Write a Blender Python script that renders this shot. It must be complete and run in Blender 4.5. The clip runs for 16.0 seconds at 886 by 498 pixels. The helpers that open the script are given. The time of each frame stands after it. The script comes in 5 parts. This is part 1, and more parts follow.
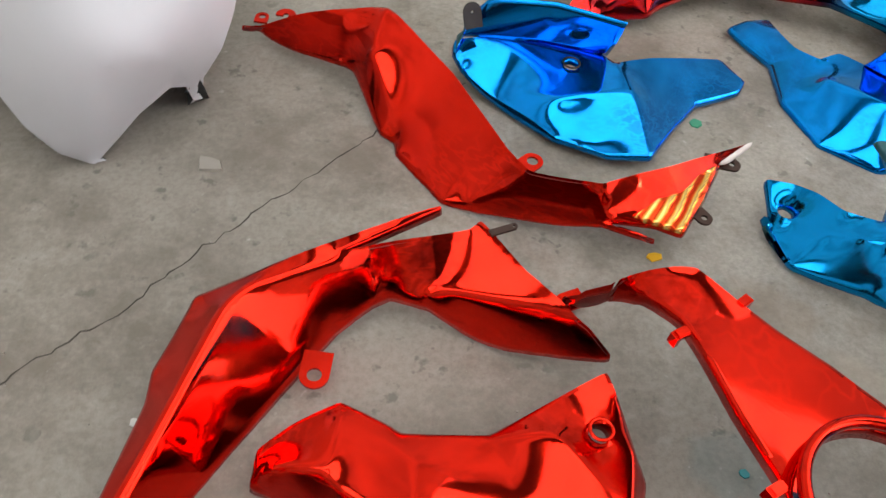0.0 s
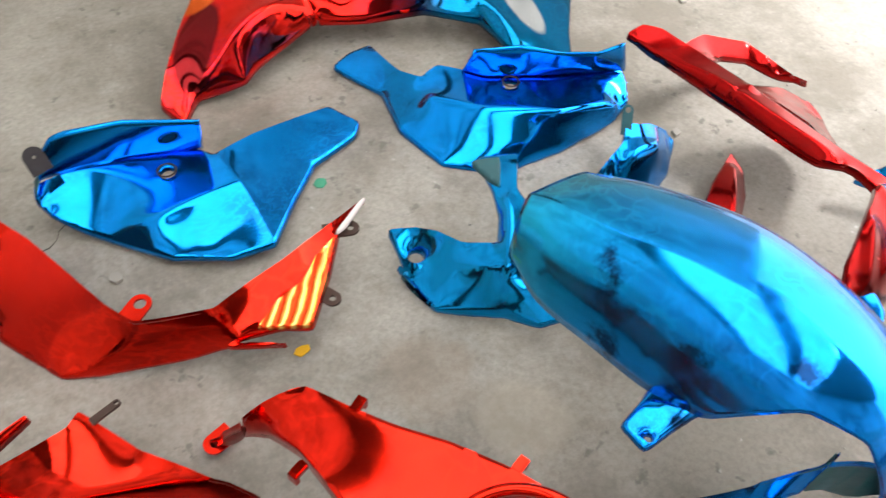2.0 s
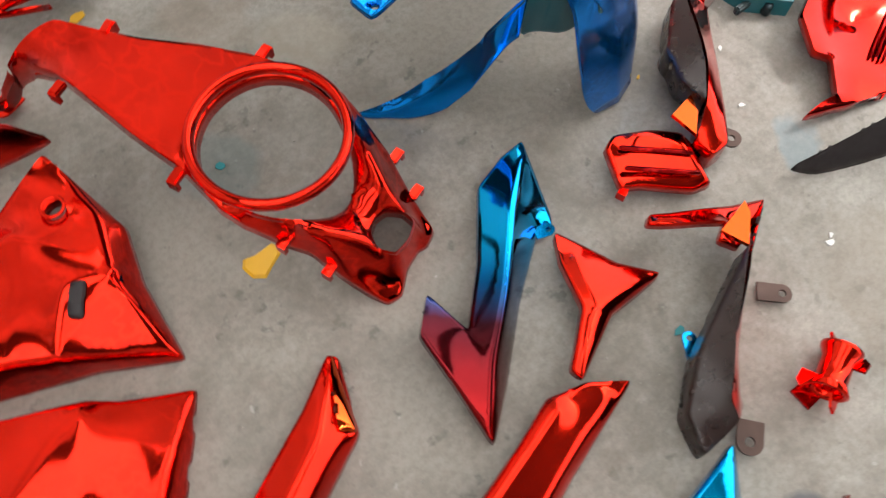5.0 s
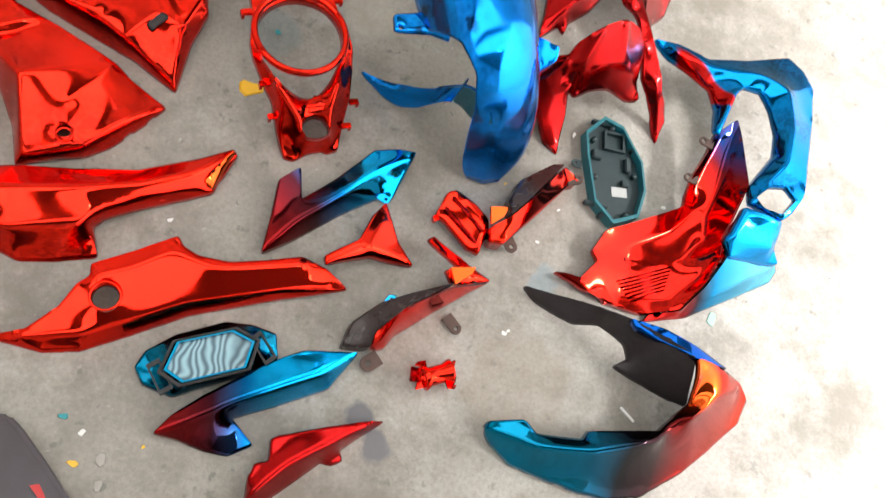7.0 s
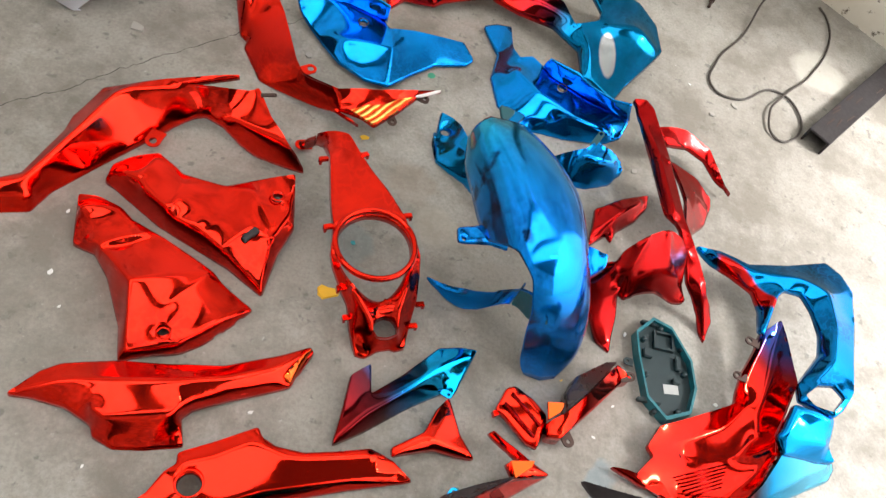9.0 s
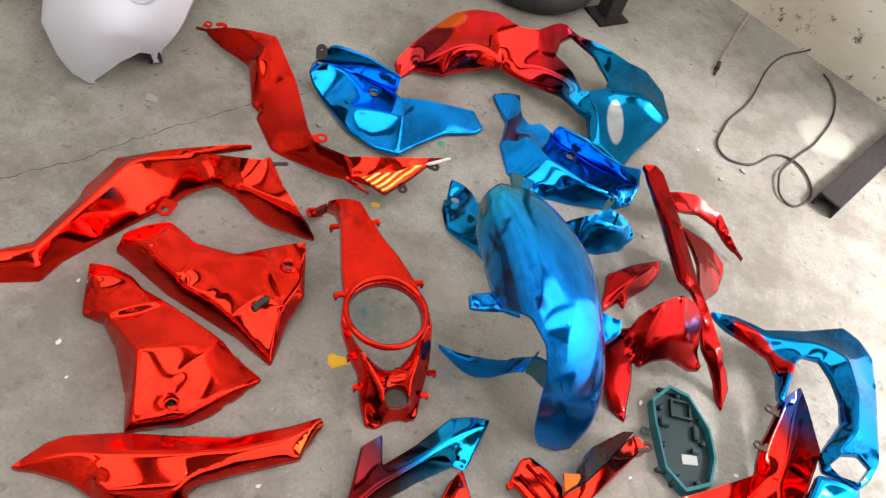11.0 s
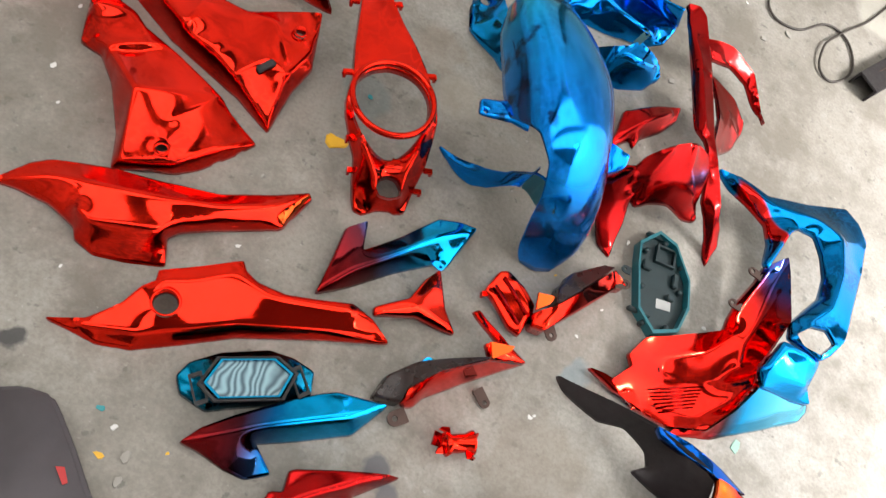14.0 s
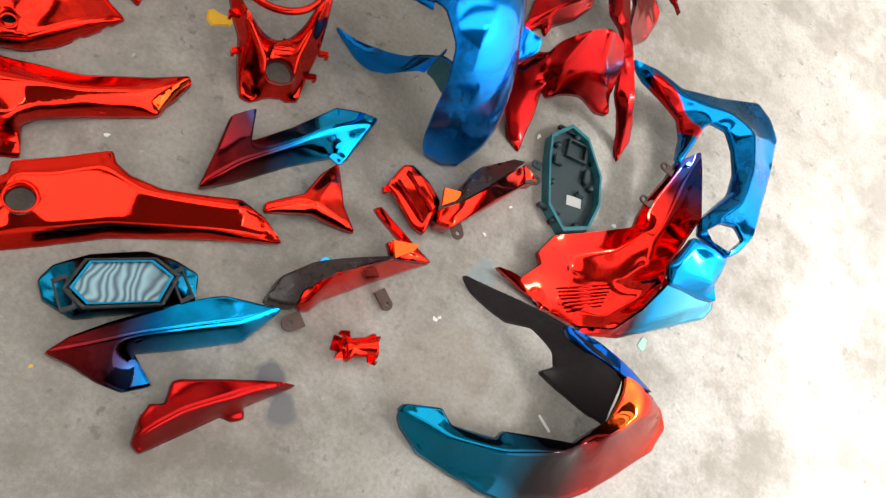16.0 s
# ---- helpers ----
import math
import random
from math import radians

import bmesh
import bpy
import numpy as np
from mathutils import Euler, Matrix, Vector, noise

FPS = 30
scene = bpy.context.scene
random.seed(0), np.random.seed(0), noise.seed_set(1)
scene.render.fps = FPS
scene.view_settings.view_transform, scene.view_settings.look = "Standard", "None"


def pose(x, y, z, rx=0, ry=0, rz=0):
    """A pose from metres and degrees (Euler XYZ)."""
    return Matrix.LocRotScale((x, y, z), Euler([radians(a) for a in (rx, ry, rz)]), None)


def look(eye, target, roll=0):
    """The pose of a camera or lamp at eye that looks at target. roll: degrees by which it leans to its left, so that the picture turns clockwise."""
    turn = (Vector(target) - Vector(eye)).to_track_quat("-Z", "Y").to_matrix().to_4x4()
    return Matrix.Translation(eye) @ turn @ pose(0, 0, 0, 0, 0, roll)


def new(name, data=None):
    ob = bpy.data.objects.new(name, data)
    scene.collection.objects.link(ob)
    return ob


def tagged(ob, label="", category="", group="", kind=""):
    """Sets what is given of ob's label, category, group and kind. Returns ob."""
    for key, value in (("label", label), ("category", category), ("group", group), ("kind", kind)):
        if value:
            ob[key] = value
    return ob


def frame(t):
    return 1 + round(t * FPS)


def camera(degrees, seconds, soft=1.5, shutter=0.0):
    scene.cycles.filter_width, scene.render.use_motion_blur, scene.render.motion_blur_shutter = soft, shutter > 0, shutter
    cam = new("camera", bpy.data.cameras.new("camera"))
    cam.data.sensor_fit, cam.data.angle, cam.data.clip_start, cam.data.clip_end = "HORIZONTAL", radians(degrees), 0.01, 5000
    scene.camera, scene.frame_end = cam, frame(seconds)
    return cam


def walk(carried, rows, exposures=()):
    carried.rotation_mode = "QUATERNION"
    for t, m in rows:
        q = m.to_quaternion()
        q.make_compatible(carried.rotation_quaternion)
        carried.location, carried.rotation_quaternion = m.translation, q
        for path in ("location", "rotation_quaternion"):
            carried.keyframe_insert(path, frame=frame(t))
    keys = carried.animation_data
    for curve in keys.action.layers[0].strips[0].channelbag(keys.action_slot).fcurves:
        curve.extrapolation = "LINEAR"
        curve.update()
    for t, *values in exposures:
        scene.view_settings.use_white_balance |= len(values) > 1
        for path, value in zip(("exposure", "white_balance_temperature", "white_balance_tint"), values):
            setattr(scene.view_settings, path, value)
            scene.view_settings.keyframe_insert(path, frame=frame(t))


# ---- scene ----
cam = camera(57.2, 16.0, soft=1.3, shutter=0.25)
PATH = [
    (0, (-0.48, -0.143, 0.738), (-0.219, 1.093, -0.813), 9.6),
    (0.5, (-0.438, -0.116, 0.769), (-0.168, 1.129, -0.773), 4.8),
    (1, (-0.394, -0.106, 0.79), (-0.092, 1.15, -0.738), 3.2),
    (1.5, (-0.309, -0.081, 0.804), (0.161, 1.105, -0.736), 4.2),
    (2, (-0.219, -0.067, 0.817), (0.424, 1.01, -0.741), 4.1),
    (2.5, (-0.136, -0.056, 0.817), (0.587, 0.967, -0.742), 1.9),
    (3, (-0.063, -0.081, 0.822), (0.699, 0.857, -0.771), 1.2),
    (3.5, (-0.053, -0.113, 0.807), (0.653, 0.682, -0.887), -4.1),
    (4, (-0.09, -0.158, 0.799), (0.516, 0.562, -0.966), -7.3),
    (4.5, (-0.155, -0.228, 0.774), (0.407, 0.406, -1.037), -5.5),
    (4.7, (-0.178, -0.264, 0.769), (0.376, 0.344, -1.054), -2.6),
    (6.8, (-0.073, -0.668, 1.233), (0.356, -0.001, -0.603), 42.7),
    (7, (-0.085, -0.687, 1.27), (0.415, 0.023, -0.532), 43.5),
    (7.5, (-0.085, -0.719, 1.336), (0.385, 0.18, -0.388), 35.3),
    (8, (-0.102, -0.736, 1.351), (0.278, 0.305, -0.314), 29.9),
    (8.5, (-0.121, -0.74, 1.354), (0.18, 0.355, -0.292), 26.4),
    (9, (-0.126, -0.74, 1.358), (0.154, 0.385, -0.272), 25.3),
    (9.2, (-0.127, -0.741, 1.355), (0.143, 0.42, -0.251), 24.5),
    (11.3, (-0.132, -0.731, 1.346), (0.089, 0.52, -0.199), 21.9),
    (11.5, (-0.131, -0.738, 1.338), (0.101, 0.482, -0.23), 23.5),
    (12, (-0.134, -0.74, 1.318), (0.149, 0.362, -0.327), 28.3),
    (12.5, (-0.133, -0.743, 1.307), (0.172, 0.31, -0.366), 31.6),
    (13, (-0.129, -0.753, 1.301), (0.173, 0.275, -0.387), 33.8),
    (13.5, (-0.121, -0.759, 1.296), (0.196, 0.214, -0.422), 37.5),
    (14, (-0.111, -0.763, 1.288), (0.243, 0.159, -0.451), 41.7),
    (14.5, (-0.079, -0.754, 1.259), (0.423, 0.083, -0.487), 49.9),
    (15, (-0.069, -0.751, 1.239), (0.568, 0.047, -0.48), 55.8),
    (15.5, (-0.064, -0.756, 1.221), (0.59, 0.054, -0.486), 56.2),
    (16, (-0.067, -0.734, 1.2), (0.568, 0.044, -0.529), 57.3),
]
EXPOSURES = [(0, -0.17), (0.5, 0.08), (1, 0.2), (1.5, 0.28), (2, 0.18), (2.5, 0.05), (3.5, -0.22), (4, -0.3), (4.5, -0.17), (7, 0.06), (8, -0.02), (9, -0.02), (12, -0.02), (13.5, -0.12), (15, -0.22), (16, -0.24)]
walk(cam, [(t, look(eye, target, roll)) for t, eye, target, roll in PATH], EXPOSURES)
SKY, SUN, SUN_SOFT = 0.42, 12.0, 18
WALL_EAST, WALL_NORTH = 2.4, 2.75
ROOF, ROOF_OUT = 2.75, 2.79
RING, CAP = 0.072, 0.138

# ---- light ----
world = bpy.data.worlds.new("world")
scene.world = world
world.use_nodes = True
wn = world.node_tree.nodes
sky = wn.new("ShaderNodeTexSky")
sky.sky_type = 'NISHITA'
sky.sun_disc = False
sky.sun_elevation, sky.sun_rotation = radians(55), radians(100)
sky.dust_density, sky.air_density = 6.0, 1.0
haze = wn.new("ShaderNodeMix")
haze.data_type = 'RGBA'
haze.inputs[0].default_value = 0.6
haze.inputs[7].default_value = (7.5, 7.4, 7.2, 1)
world.node_tree.links.new(sky.outputs[0], haze.inputs[6])
world.node_tree.links.new(haze.outputs[2], wn["Background"].inputs[0])
wn["Background"].inputs[1].default_value = SKY

sun = new("sun", bpy.data.lights.new("sun", 'SUN'))
sun.data.energy, sun.data.angle, sun.data.color = SUN, radians(SUN_SOFT), (1, 0.985, 0.975)
sun.matrix_world = look((4, -0.8, 5.8), (0, 0, 0))

# ---- materials ----
RED, BLUE = (0.93, 0.020, 0.006), (0.0, 0.31, 0.95)
ORANGE = (0.85, 0.09, 0.012)


class Nodes:
    """A material with a Principled shader and short ways to add and join nodes."""

    def __init__(self, name):
        self.mat = bpy.data.materials.new(name)
        self.mat.use_nodes = True
        self.tree = self.mat.node_tree
        self.bsdf = self.tree.nodes["Principled BSDF"]
        self.coord = self.tree.nodes.new("ShaderNodeTexCoord")

    def add(self, kind, **given):
        n = self.tree.nodes.new("ShaderNode" + kind)
        for k, v in given.items():
            n.inputs[k.replace("_", " ")].default_value = v
        return n

    def join(self, a, b):
        self.tree.links.new(a, b)

    def noise(self, scale, detail=4.0, rough=0.55, coord="Object"):
        n = self.add("TexNoise", Scale=scale, Detail=detail, Roughness=rough)
        self.join(self.coord.outputs[coord], n.inputs["Vector"])
        return n.outputs["Fac"]

    def ramp(self, fac, *stops):
        n = self.add("ValToRGB")
        while len(n.color_ramp.elements) < len(stops):
            n.color_ramp.elements.new(0.5)
        for e, (p, c) in zip(n.color_ramp.elements, stops):
            e.position, e.color = p, (*c, 1) if len(c) == 3 else c
        self.join(fac, n.inputs[0])
        return n.outputs[0]

    def mix(self, fac, a, b, blend='MIX'):
        n = self.tree.nodes.new("ShaderNodeMix")
        n.data_type, n.blend_type = 'RGBA', blend
        for v, i in ((fac, 0), (a, 6), (b, 7)):
            if isinstance(v, (int, float)):
                n.inputs[i].default_value = v
            elif isinstance(v, tuple):
                n.inputs[i].default_value = (*v, 1)
            else:
                self.join(v, n.inputs[i])
        return n.outputs[2]

    def bump(self, height, strength, distance=0.002):
        n = self.add("Bump", Strength=strength, Distance=distance)
        self.join(height, n.inputs["Height"])
        if self.bsdf.inputs["Normal"].is_linked:
            self.join(self.bsdf.inputs["Normal"].links[0].from_socket, n.inputs["Normal"])
        self.join(n.outputs[0], self.bsdf.inputs["Normal"])

    def along(self, axis, start, end, wobble=0.0):
        """0 at start and 1 at end, in metres along a direction of the object."""
        dot = self.tree.nodes.new("ShaderNodeVectorMath")
        dot.operation = 'DOT_PRODUCT'
        self.join(self.coord.outputs["Object"], dot.inputs[0])
        dot.inputs[1].default_value = (*axis, 0)
        out = dot.outputs["Value"]
        if wobble:
            w = self.tree.nodes.new("ShaderNodeMath")
            w.operation = 'MULTIPLY_ADD'
            self.join(self.noise(14), w.inputs[0])
            w.inputs[1].default_value = wobble
            self.join(out, w.inputs[2])
            out = w.outputs[0]
        m = self.add("MapRange")
        self.join(out, m.inputs[0])
        m.inputs[1].default_value, m.inputs[2].default_value = start, end
        return m.outputs[0]


def chrome(name, *stops, axis=(1, 0), span=(-0.1, 0.1), marks=0.0, mark_colour=(0.004, 0.03, 0.16), mark_scale=9, rough=0.08, patches=(), metal=1.0, coat=0.12, ragged=0.15, fade=(0.84, 1.0)):
    """Candy-tinted chrome: tint stops along an axis, brushed-on dark marks, scuffs and a clear coat."""
    n = Nodes(name)
    tint = n.ramp(n.along(axis, *span, wobble=0.03), *stops) if len(stops) > 1 else n.mix(n.noise(5), stops[0], tuple(c * 0.82 for c in stops[0]))
    if marks:
        cut = n.ramp(n.noise(mark_scale, 3, 0.5), (0.44, (0, 0, 0)), (0.72, (marks,) * 3))
        leaf = n.add("TexVoronoi", Scale=mark_scale * 6, Randomness=1.0)
        leaf.feature = 'DISTANCE_TO_EDGE'
        bend = n.mix(0.05, n.coord.outputs["Object"], n.add("TexNoise", Scale=12.0).outputs["Color"])
        n.join(bend, leaf.inputs["Vector"])
        fine = n.ramp(leaf.outputs["Distance"], (0.02, (0.1,) * 3), (0.12, (1, 1, 1)))
        tint = n.mix(n.mix(1.0, cut, fine, 'MULTIPLY'), tint, mark_colour)
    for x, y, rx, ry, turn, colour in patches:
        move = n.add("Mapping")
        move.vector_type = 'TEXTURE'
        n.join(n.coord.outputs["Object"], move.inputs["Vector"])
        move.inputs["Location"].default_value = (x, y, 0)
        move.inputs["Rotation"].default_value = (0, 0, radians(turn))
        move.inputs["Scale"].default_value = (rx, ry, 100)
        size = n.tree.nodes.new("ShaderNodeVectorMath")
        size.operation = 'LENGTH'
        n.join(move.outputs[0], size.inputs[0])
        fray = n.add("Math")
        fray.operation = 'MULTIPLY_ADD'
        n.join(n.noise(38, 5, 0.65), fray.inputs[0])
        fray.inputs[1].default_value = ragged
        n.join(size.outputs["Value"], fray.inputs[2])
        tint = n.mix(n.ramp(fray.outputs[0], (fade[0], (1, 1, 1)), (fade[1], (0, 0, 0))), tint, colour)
    n.join(tint, n.bsdf.inputs["Base Color"])
    n.bsdf.inputs["Metallic"].default_value = metal
    n.join(n.ramp(n.noise(24, 5), (0.35, (rough * 0.7,) * 3), (0.75, (rough * 2.0,) * 3)), n.bsdf.inputs["Roughness"])
    n.bsdf.inputs["Coat Weight"].default_value = coat
    n.bsdf.inputs["Coat Roughness"].default_value = 0.03
    n.bump(n.noise(220, 2), 0.02, 0.001)
    n.bump(n.noise(7, 2), 0.02, 0.003)
    return n.mat


def plain(name, colour, rough=0.5, metal=0.0, vary=0.25, scale=30, relief=0.1):
    n = Nodes(name)
    n.join(n.mix(n.noise(scale, 6), colour, tuple(c * (1 - vary) for c in colour)), n.bsdf.inputs["Base Color"])
    n.bsdf.inputs["Metallic"].default_value = metal
    n.join(n.ramp(n.noise(scale * 2.3, 4), (0.3, (rough * 0.8,) * 3), (0.8, (min(1, rough * 1.25),) * 3)), n.bsdf.inputs["Roughness"])
    n.bump(n.noise(scale * 8, 4), relief, 0.001)
    return n.mat


red = chrome("red_candy_chrome", RED, marks=0.6, mark_colour=(0.10, 0.002, 0.002), mark_scale=5)
red_deep = chrome("deep_red_candy_chrome", (0.44, 0.006, 0.006), rough=0.15)
blue = chrome("blue_candy_chrome", BLUE, marks=0.6, metal=0.96)
blue_plain = chrome("blue_plain_chrome", (0.0, 0.30, 0.76), metal=0.96)
inside = plain("black_plastic_inside", (0.017, 0.012, 0.014), 0.6)
inside_red = plain("red_oversprayed_plastic", (0.20, 0.012, 0.01), 0.4)
inside_teal = plain("teal_oversprayed_plastic", (0.012, 0.09, 0.11), 0.4)
steel = plain("worn_brown_steel", (0.09, 0.055, 0.045), 0.45, 0.6, 0.5)
primer = plain("grey_primer", (0.56, 0.57, 0.62), 0.55, 0.0, 0.12, 5, 0.04)
black = plain("black_rubber", (0.015, 0.015, 0.016), 0.7)

# ---- mesh helpers ----
def part(name, bm, material, parent, label="", smooth=True, at=(0, 0, 0), second=None):
    """Links a bmesh as one mesh object under a thing or a part."""
    mesh = bpy.data.meshes.new(name)
    bmesh.ops.recalc_face_normals(bm, faces=bm.faces) if not smooth else None
    bm.to_mesh(mesh)
    bm.free()
    for p in mesh.polygons:
        p.use_smooth = smooth
    mesh.materials.append(material)
    if second:
        mesh.materials.append(second)
    ob = new(name, mesh)
    ob.parent = parent
    ob.location = at
    if label:
        tagged(ob, label)
    return ob


def thing(name, at, label, category, group=""):
    return tagged(placed(new(name), at), label, category, group)


def placed(ob, at):
    ob.location = (at[0], at[1], at[2] if len(at) > 2 else 0)
    return ob


def spaced(points, step, closed, level=3):
    """Points along a polyline at about the given spacing, with its corners a little rounded."""
    pts = [np.array(p, float) for p in points]
    if closed or len(pts) > 2:
        soft = []
        last = len(pts) - 1
        for i, p in enumerate(pts):
            if not closed and i in (0, last):
                soft.append(p)
                continue
            a, b = pts[i - 1], pts[(i + 1) % len(pts)]
            ka, kb = (min(0.3, 0.005 / (np.linalg.norm(q - p) + 1e-6)) for q in (a, b))
            soft += [p + (a - p) * ka, p * 0.6 + (p + (a - p) * ka) * 0.2 + (p + (b - p) * kb) * 0.2, p + (b - p) * kb]
        pts = soft
    out = []
    for i in range(len(pts) if closed else len(pts) - 1):
        a, b = pts[i], pts[(i + 1) % len(pts)]
        n = max(1, round(float(np.linalg.norm((b - a)[:2])) / step))
        out += [a + (b - a) * k / n for k in range(n)]
    if not closed:
        out.append(pts[-1])
    h = np.array([p[2] for p in out])
    for _ in range(level):
        k = 0.25 * np.roll(h, 1) + 0.5 * h + 0.25 * np.roll(h, -1)
        if not closed:
            k[0], k[-1] = h[0], h[-1]
        h = k
    return [np.array((p[0], p[1], z)) for p, z in zip(out, h)]


def within(xy, loop):
    """Which of the points lie inside a closed loop."""
    ax, ay = loop[:, 0], loop[:, 1]
    bx, by = np.roll(ax, -1), np.roll(ay, -1)
    x, y = xy[:, :1], xy[:, 1:2]
    cross = (ay > y) != (by > y)
    at = ax + (y - ay) / np.where(by == ay, 1e-9, by - ay) * (bx - ax)
    return (cross & (x < at)).sum(1) % 2 == 1


def faceted(xy, rim, folds, holes):
    """Heights on the flat facets spanned by a panel's rim, folds and openings."""
    from mathutils.geometry import delaunay_2d_cdt
    pts, edges = [], []
    outline = np.array(rim)
    for line, shut in [(rim, True)] + [(h, True) for h in holes] + [(f, False) for f in folds]:
        line = [p for p in line if shut or within(np.array([p[:2]]), outline)[0]]
        b = len(pts)
        pts += line
        edges += [(b + k, b + (k + 1) % len(line)) for k in range(len(line) if shut else len(line) - 1)]
    pts = np.array(pts, float)
    vs, _, fs, origin, _, _ = delaunay_2d_cdt([Vector(p[:2]) for p in pts], edges, [], 0, 1e-5)
    at = np.array([tuple(v) for v in vs])
    near = ((at[:, None] - pts[None, :, :2]) ** 2).sum(-1).argmin(1)
    high = pts[near, 2]
    best, z = np.full(len(xy), -1e9), np.zeros(len(xy))
    for f in fs:
        if len(f) != 3 or not within(at[list(f)].mean(0)[None], outline)[0]:
            continue
        a, b, c = at[list(f)]
        area = (b[0] - a[0]) * (c[1] - a[1]) - (b[1] - a[1]) * (c[0] - a[0])
        if abs(area) < 1e-7:
            continue
        u = ((xy[:, 0] - a[0]) * (c[1] - a[1]) - (xy[:, 1] - a[1]) * (c[0] - a[0])) / area
        v = ((b[0] - a[0]) * (xy[:, 1] - a[1]) - (b[1] - a[1]) * (xy[:, 0] - a[0])) / area
        w = np.stack([1 - u - v, u, v], 1)
        inside_by = w.min(1)
        better = inside_by > best
        w = np.clip(w, 0, None)
        w /= w.sum(1, keepdims=True)
        z[better] = (w @ high[list(f)])[better]
        best = np.maximum(best, inside_by)
    return z


def film(rim, folds=(), holes=(), dome=0.0, step=0.0045, skirt=0.008, flare=0.0012, ripple=0.00003, ease=2, lift=0.0, ground=0.0, hold=1.0, taut=0.05, rounds=1500, facets=True, stiff=400.0):
    """A moulded panel: a taut skin stretched over its rim and folds, with cut holes, a slight dome and a turned-down edge."""
    from mathutils.geometry import delaunay_2d_cdt
    rim = [(x, y, z + lift) for x, y, z in rim]
    skirt = skirt + lift if skirt else 0
    loops = [spaced(rim, step, True)]
    for h in holes:
        if len(h) <= 3:
            r = 0.011 if len(h) == 1 else h[1][0]
            n = max(14, int(2 * math.pi * r / step))
            loops.append([np.array((h[0][0] + r * math.cos(2 * math.pi * k / n), h[0][1] + r * math.sin(2 * math.pi * k / n), h[0][2])) for k in range(n)])
        else:
            loops.append(spaced(h, step, True))
    lines = [spaced(f, step, False) for f in folds]
    outline = np.array(loops[0])
    cut = [np.array(l) for l in loops[1:]]
    known, edges, fixed, runs = [], [], [], []
    for i, l in enumerate(loops):
        b = len(known)
        known += l
        fixed += [i == 0 or len(holes[i - 1]) > 1 if i else True] * len(l)
        edges += [(b + k, b + (k + 1) % len(l)) for k in range(len(l))]
        runs.append((range(b, b + len(l)), True))
    first_fold = len(known)
    for l in lines:
        l = [p for p in l if within(np.array([p[:2]]), outline)[0] and not any(within(np.array([p[:2]]), c)[0] for c in cut)]
        b = len(known)
        known += l
        fixed += [True] * len(l)
        runs.append((range(b, b + len(l)), False))
        edges += [(b + k, b + k + 1) for k in range(len(l) - 1) if np.linalg.norm((l[k + 1] - l[k])[:2]) < 3 * step]
    known = np.array(known)
    lo, hi = outline[:, :2].min(0), outline[:, :2].max(0)
    gx, gy = np.meshgrid(np.arange(lo[0], hi[0], step), np.arange(lo[1], hi[1], step * 0.87))
    gx[1::2] += step / 2
    grid = np.stack([gx.ravel(), gy.ravel()], 1)
    keep = within(grid, outline)
    for c in cut:
        keep &= ~within(grid, c)
    grid = grid[keep]
    beside = []
    for run, shut in runs:
        line = known[list(run), :2]
        if len(line) < 3:
            continue
        ahead = np.roll(line, -1, 0) - np.roll(line, 1, 0)
        if not shut:
            ahead[0], ahead[-1] = line[1] - line[0], line[-1] - line[-2]
        ahead /= np.linalg.norm(ahead, axis=1, keepdims=True) + 1e-9
        for far in (0.85, -0.85, 1.7, -1.7):
            beside += list(line + far * step * np.stack([-ahead[:, 1], ahead[:, 0]], 1))
    for some, room in ((np.array(beside), 0.72), (grid, 0.8)):
        if not len(some):
            continue
        fits = within(some, outline)
        for c in cut:
            fits &= ~within(some, c)
        some = some[fits]
        gap = np.sqrt(((some[:, None] - known[None, :, :2]) ** 2).sum(-1)).min(1)
        some = some[gap > room * step]
        if room < 0.75:
            free = []
            for q in some:
                if not free or ((np.array(free) - q) ** 2).sum(1).min() > (0.6 * step) ** 2:
                    free.append(q)
            rows_beside = np.array(free).reshape(-1, 2)
        else:
            if len(rows_beside) and len(some):
                gap = np.sqrt(((some[:, None] - rows_beside[None]) ** 2).sum(-1)).min(1)
                some = some[gap > 0.7 * step]
            grid = np.concatenate([rows_beside, some])
    flat = np.concatenate([known[:, :2], grid])
    vs, _, fs, origin, _, _ = delaunay_2d_cdt([Vector(p) for p in flat], edges, [], 0, 1e-5)
    xy = np.array([tuple(v) for v in vs])
    nearest = ((xy[:, None] - known[None, :, :2]) ** 2).sum(-1).argmin(1)
    z = known[nearest, 2].copy()
    named = np.array([min((o for o in some if o < len(known)), default=-1) for some in origin])
    tris = np.array([f for f in fs if len(f) == 3])
    mid = xy[tris].mean(1)
    ok = within(mid, outline)
    for c in cut:
        ok &= ~within(mid, c)
    tris = tris[ok]
    # cotangent weights, so that flat facets stay flat on any triangles
    n = len(xy)
    frm, to, wgt = [], [], []
    for i, j, k in ((0, 1, 2), (1, 2, 0), (2, 0, 1)):
        u, v = xy[tris[:, i]] - xy[tris[:, k]], xy[tris[:, j]] - xy[tris[:, k]]
        cot = np.clip((u * v).sum(1) / np.maximum(1e-12, np.abs(u[:, 0] * v[:, 1] - u[:, 1] * v[:, 0])), -3, 8) / 2
        frm += [tris[:, i], tris[:, j]]
        to += [tris[:, j], tris[:, i]]
        wgt += [cot, cot]
    frm, to, wgt = np.concatenate(frm), np.concatenate(to), np.concatenate(wgt)
    total = np.bincount(frm, wgt, n)
    used = total > 1e-6

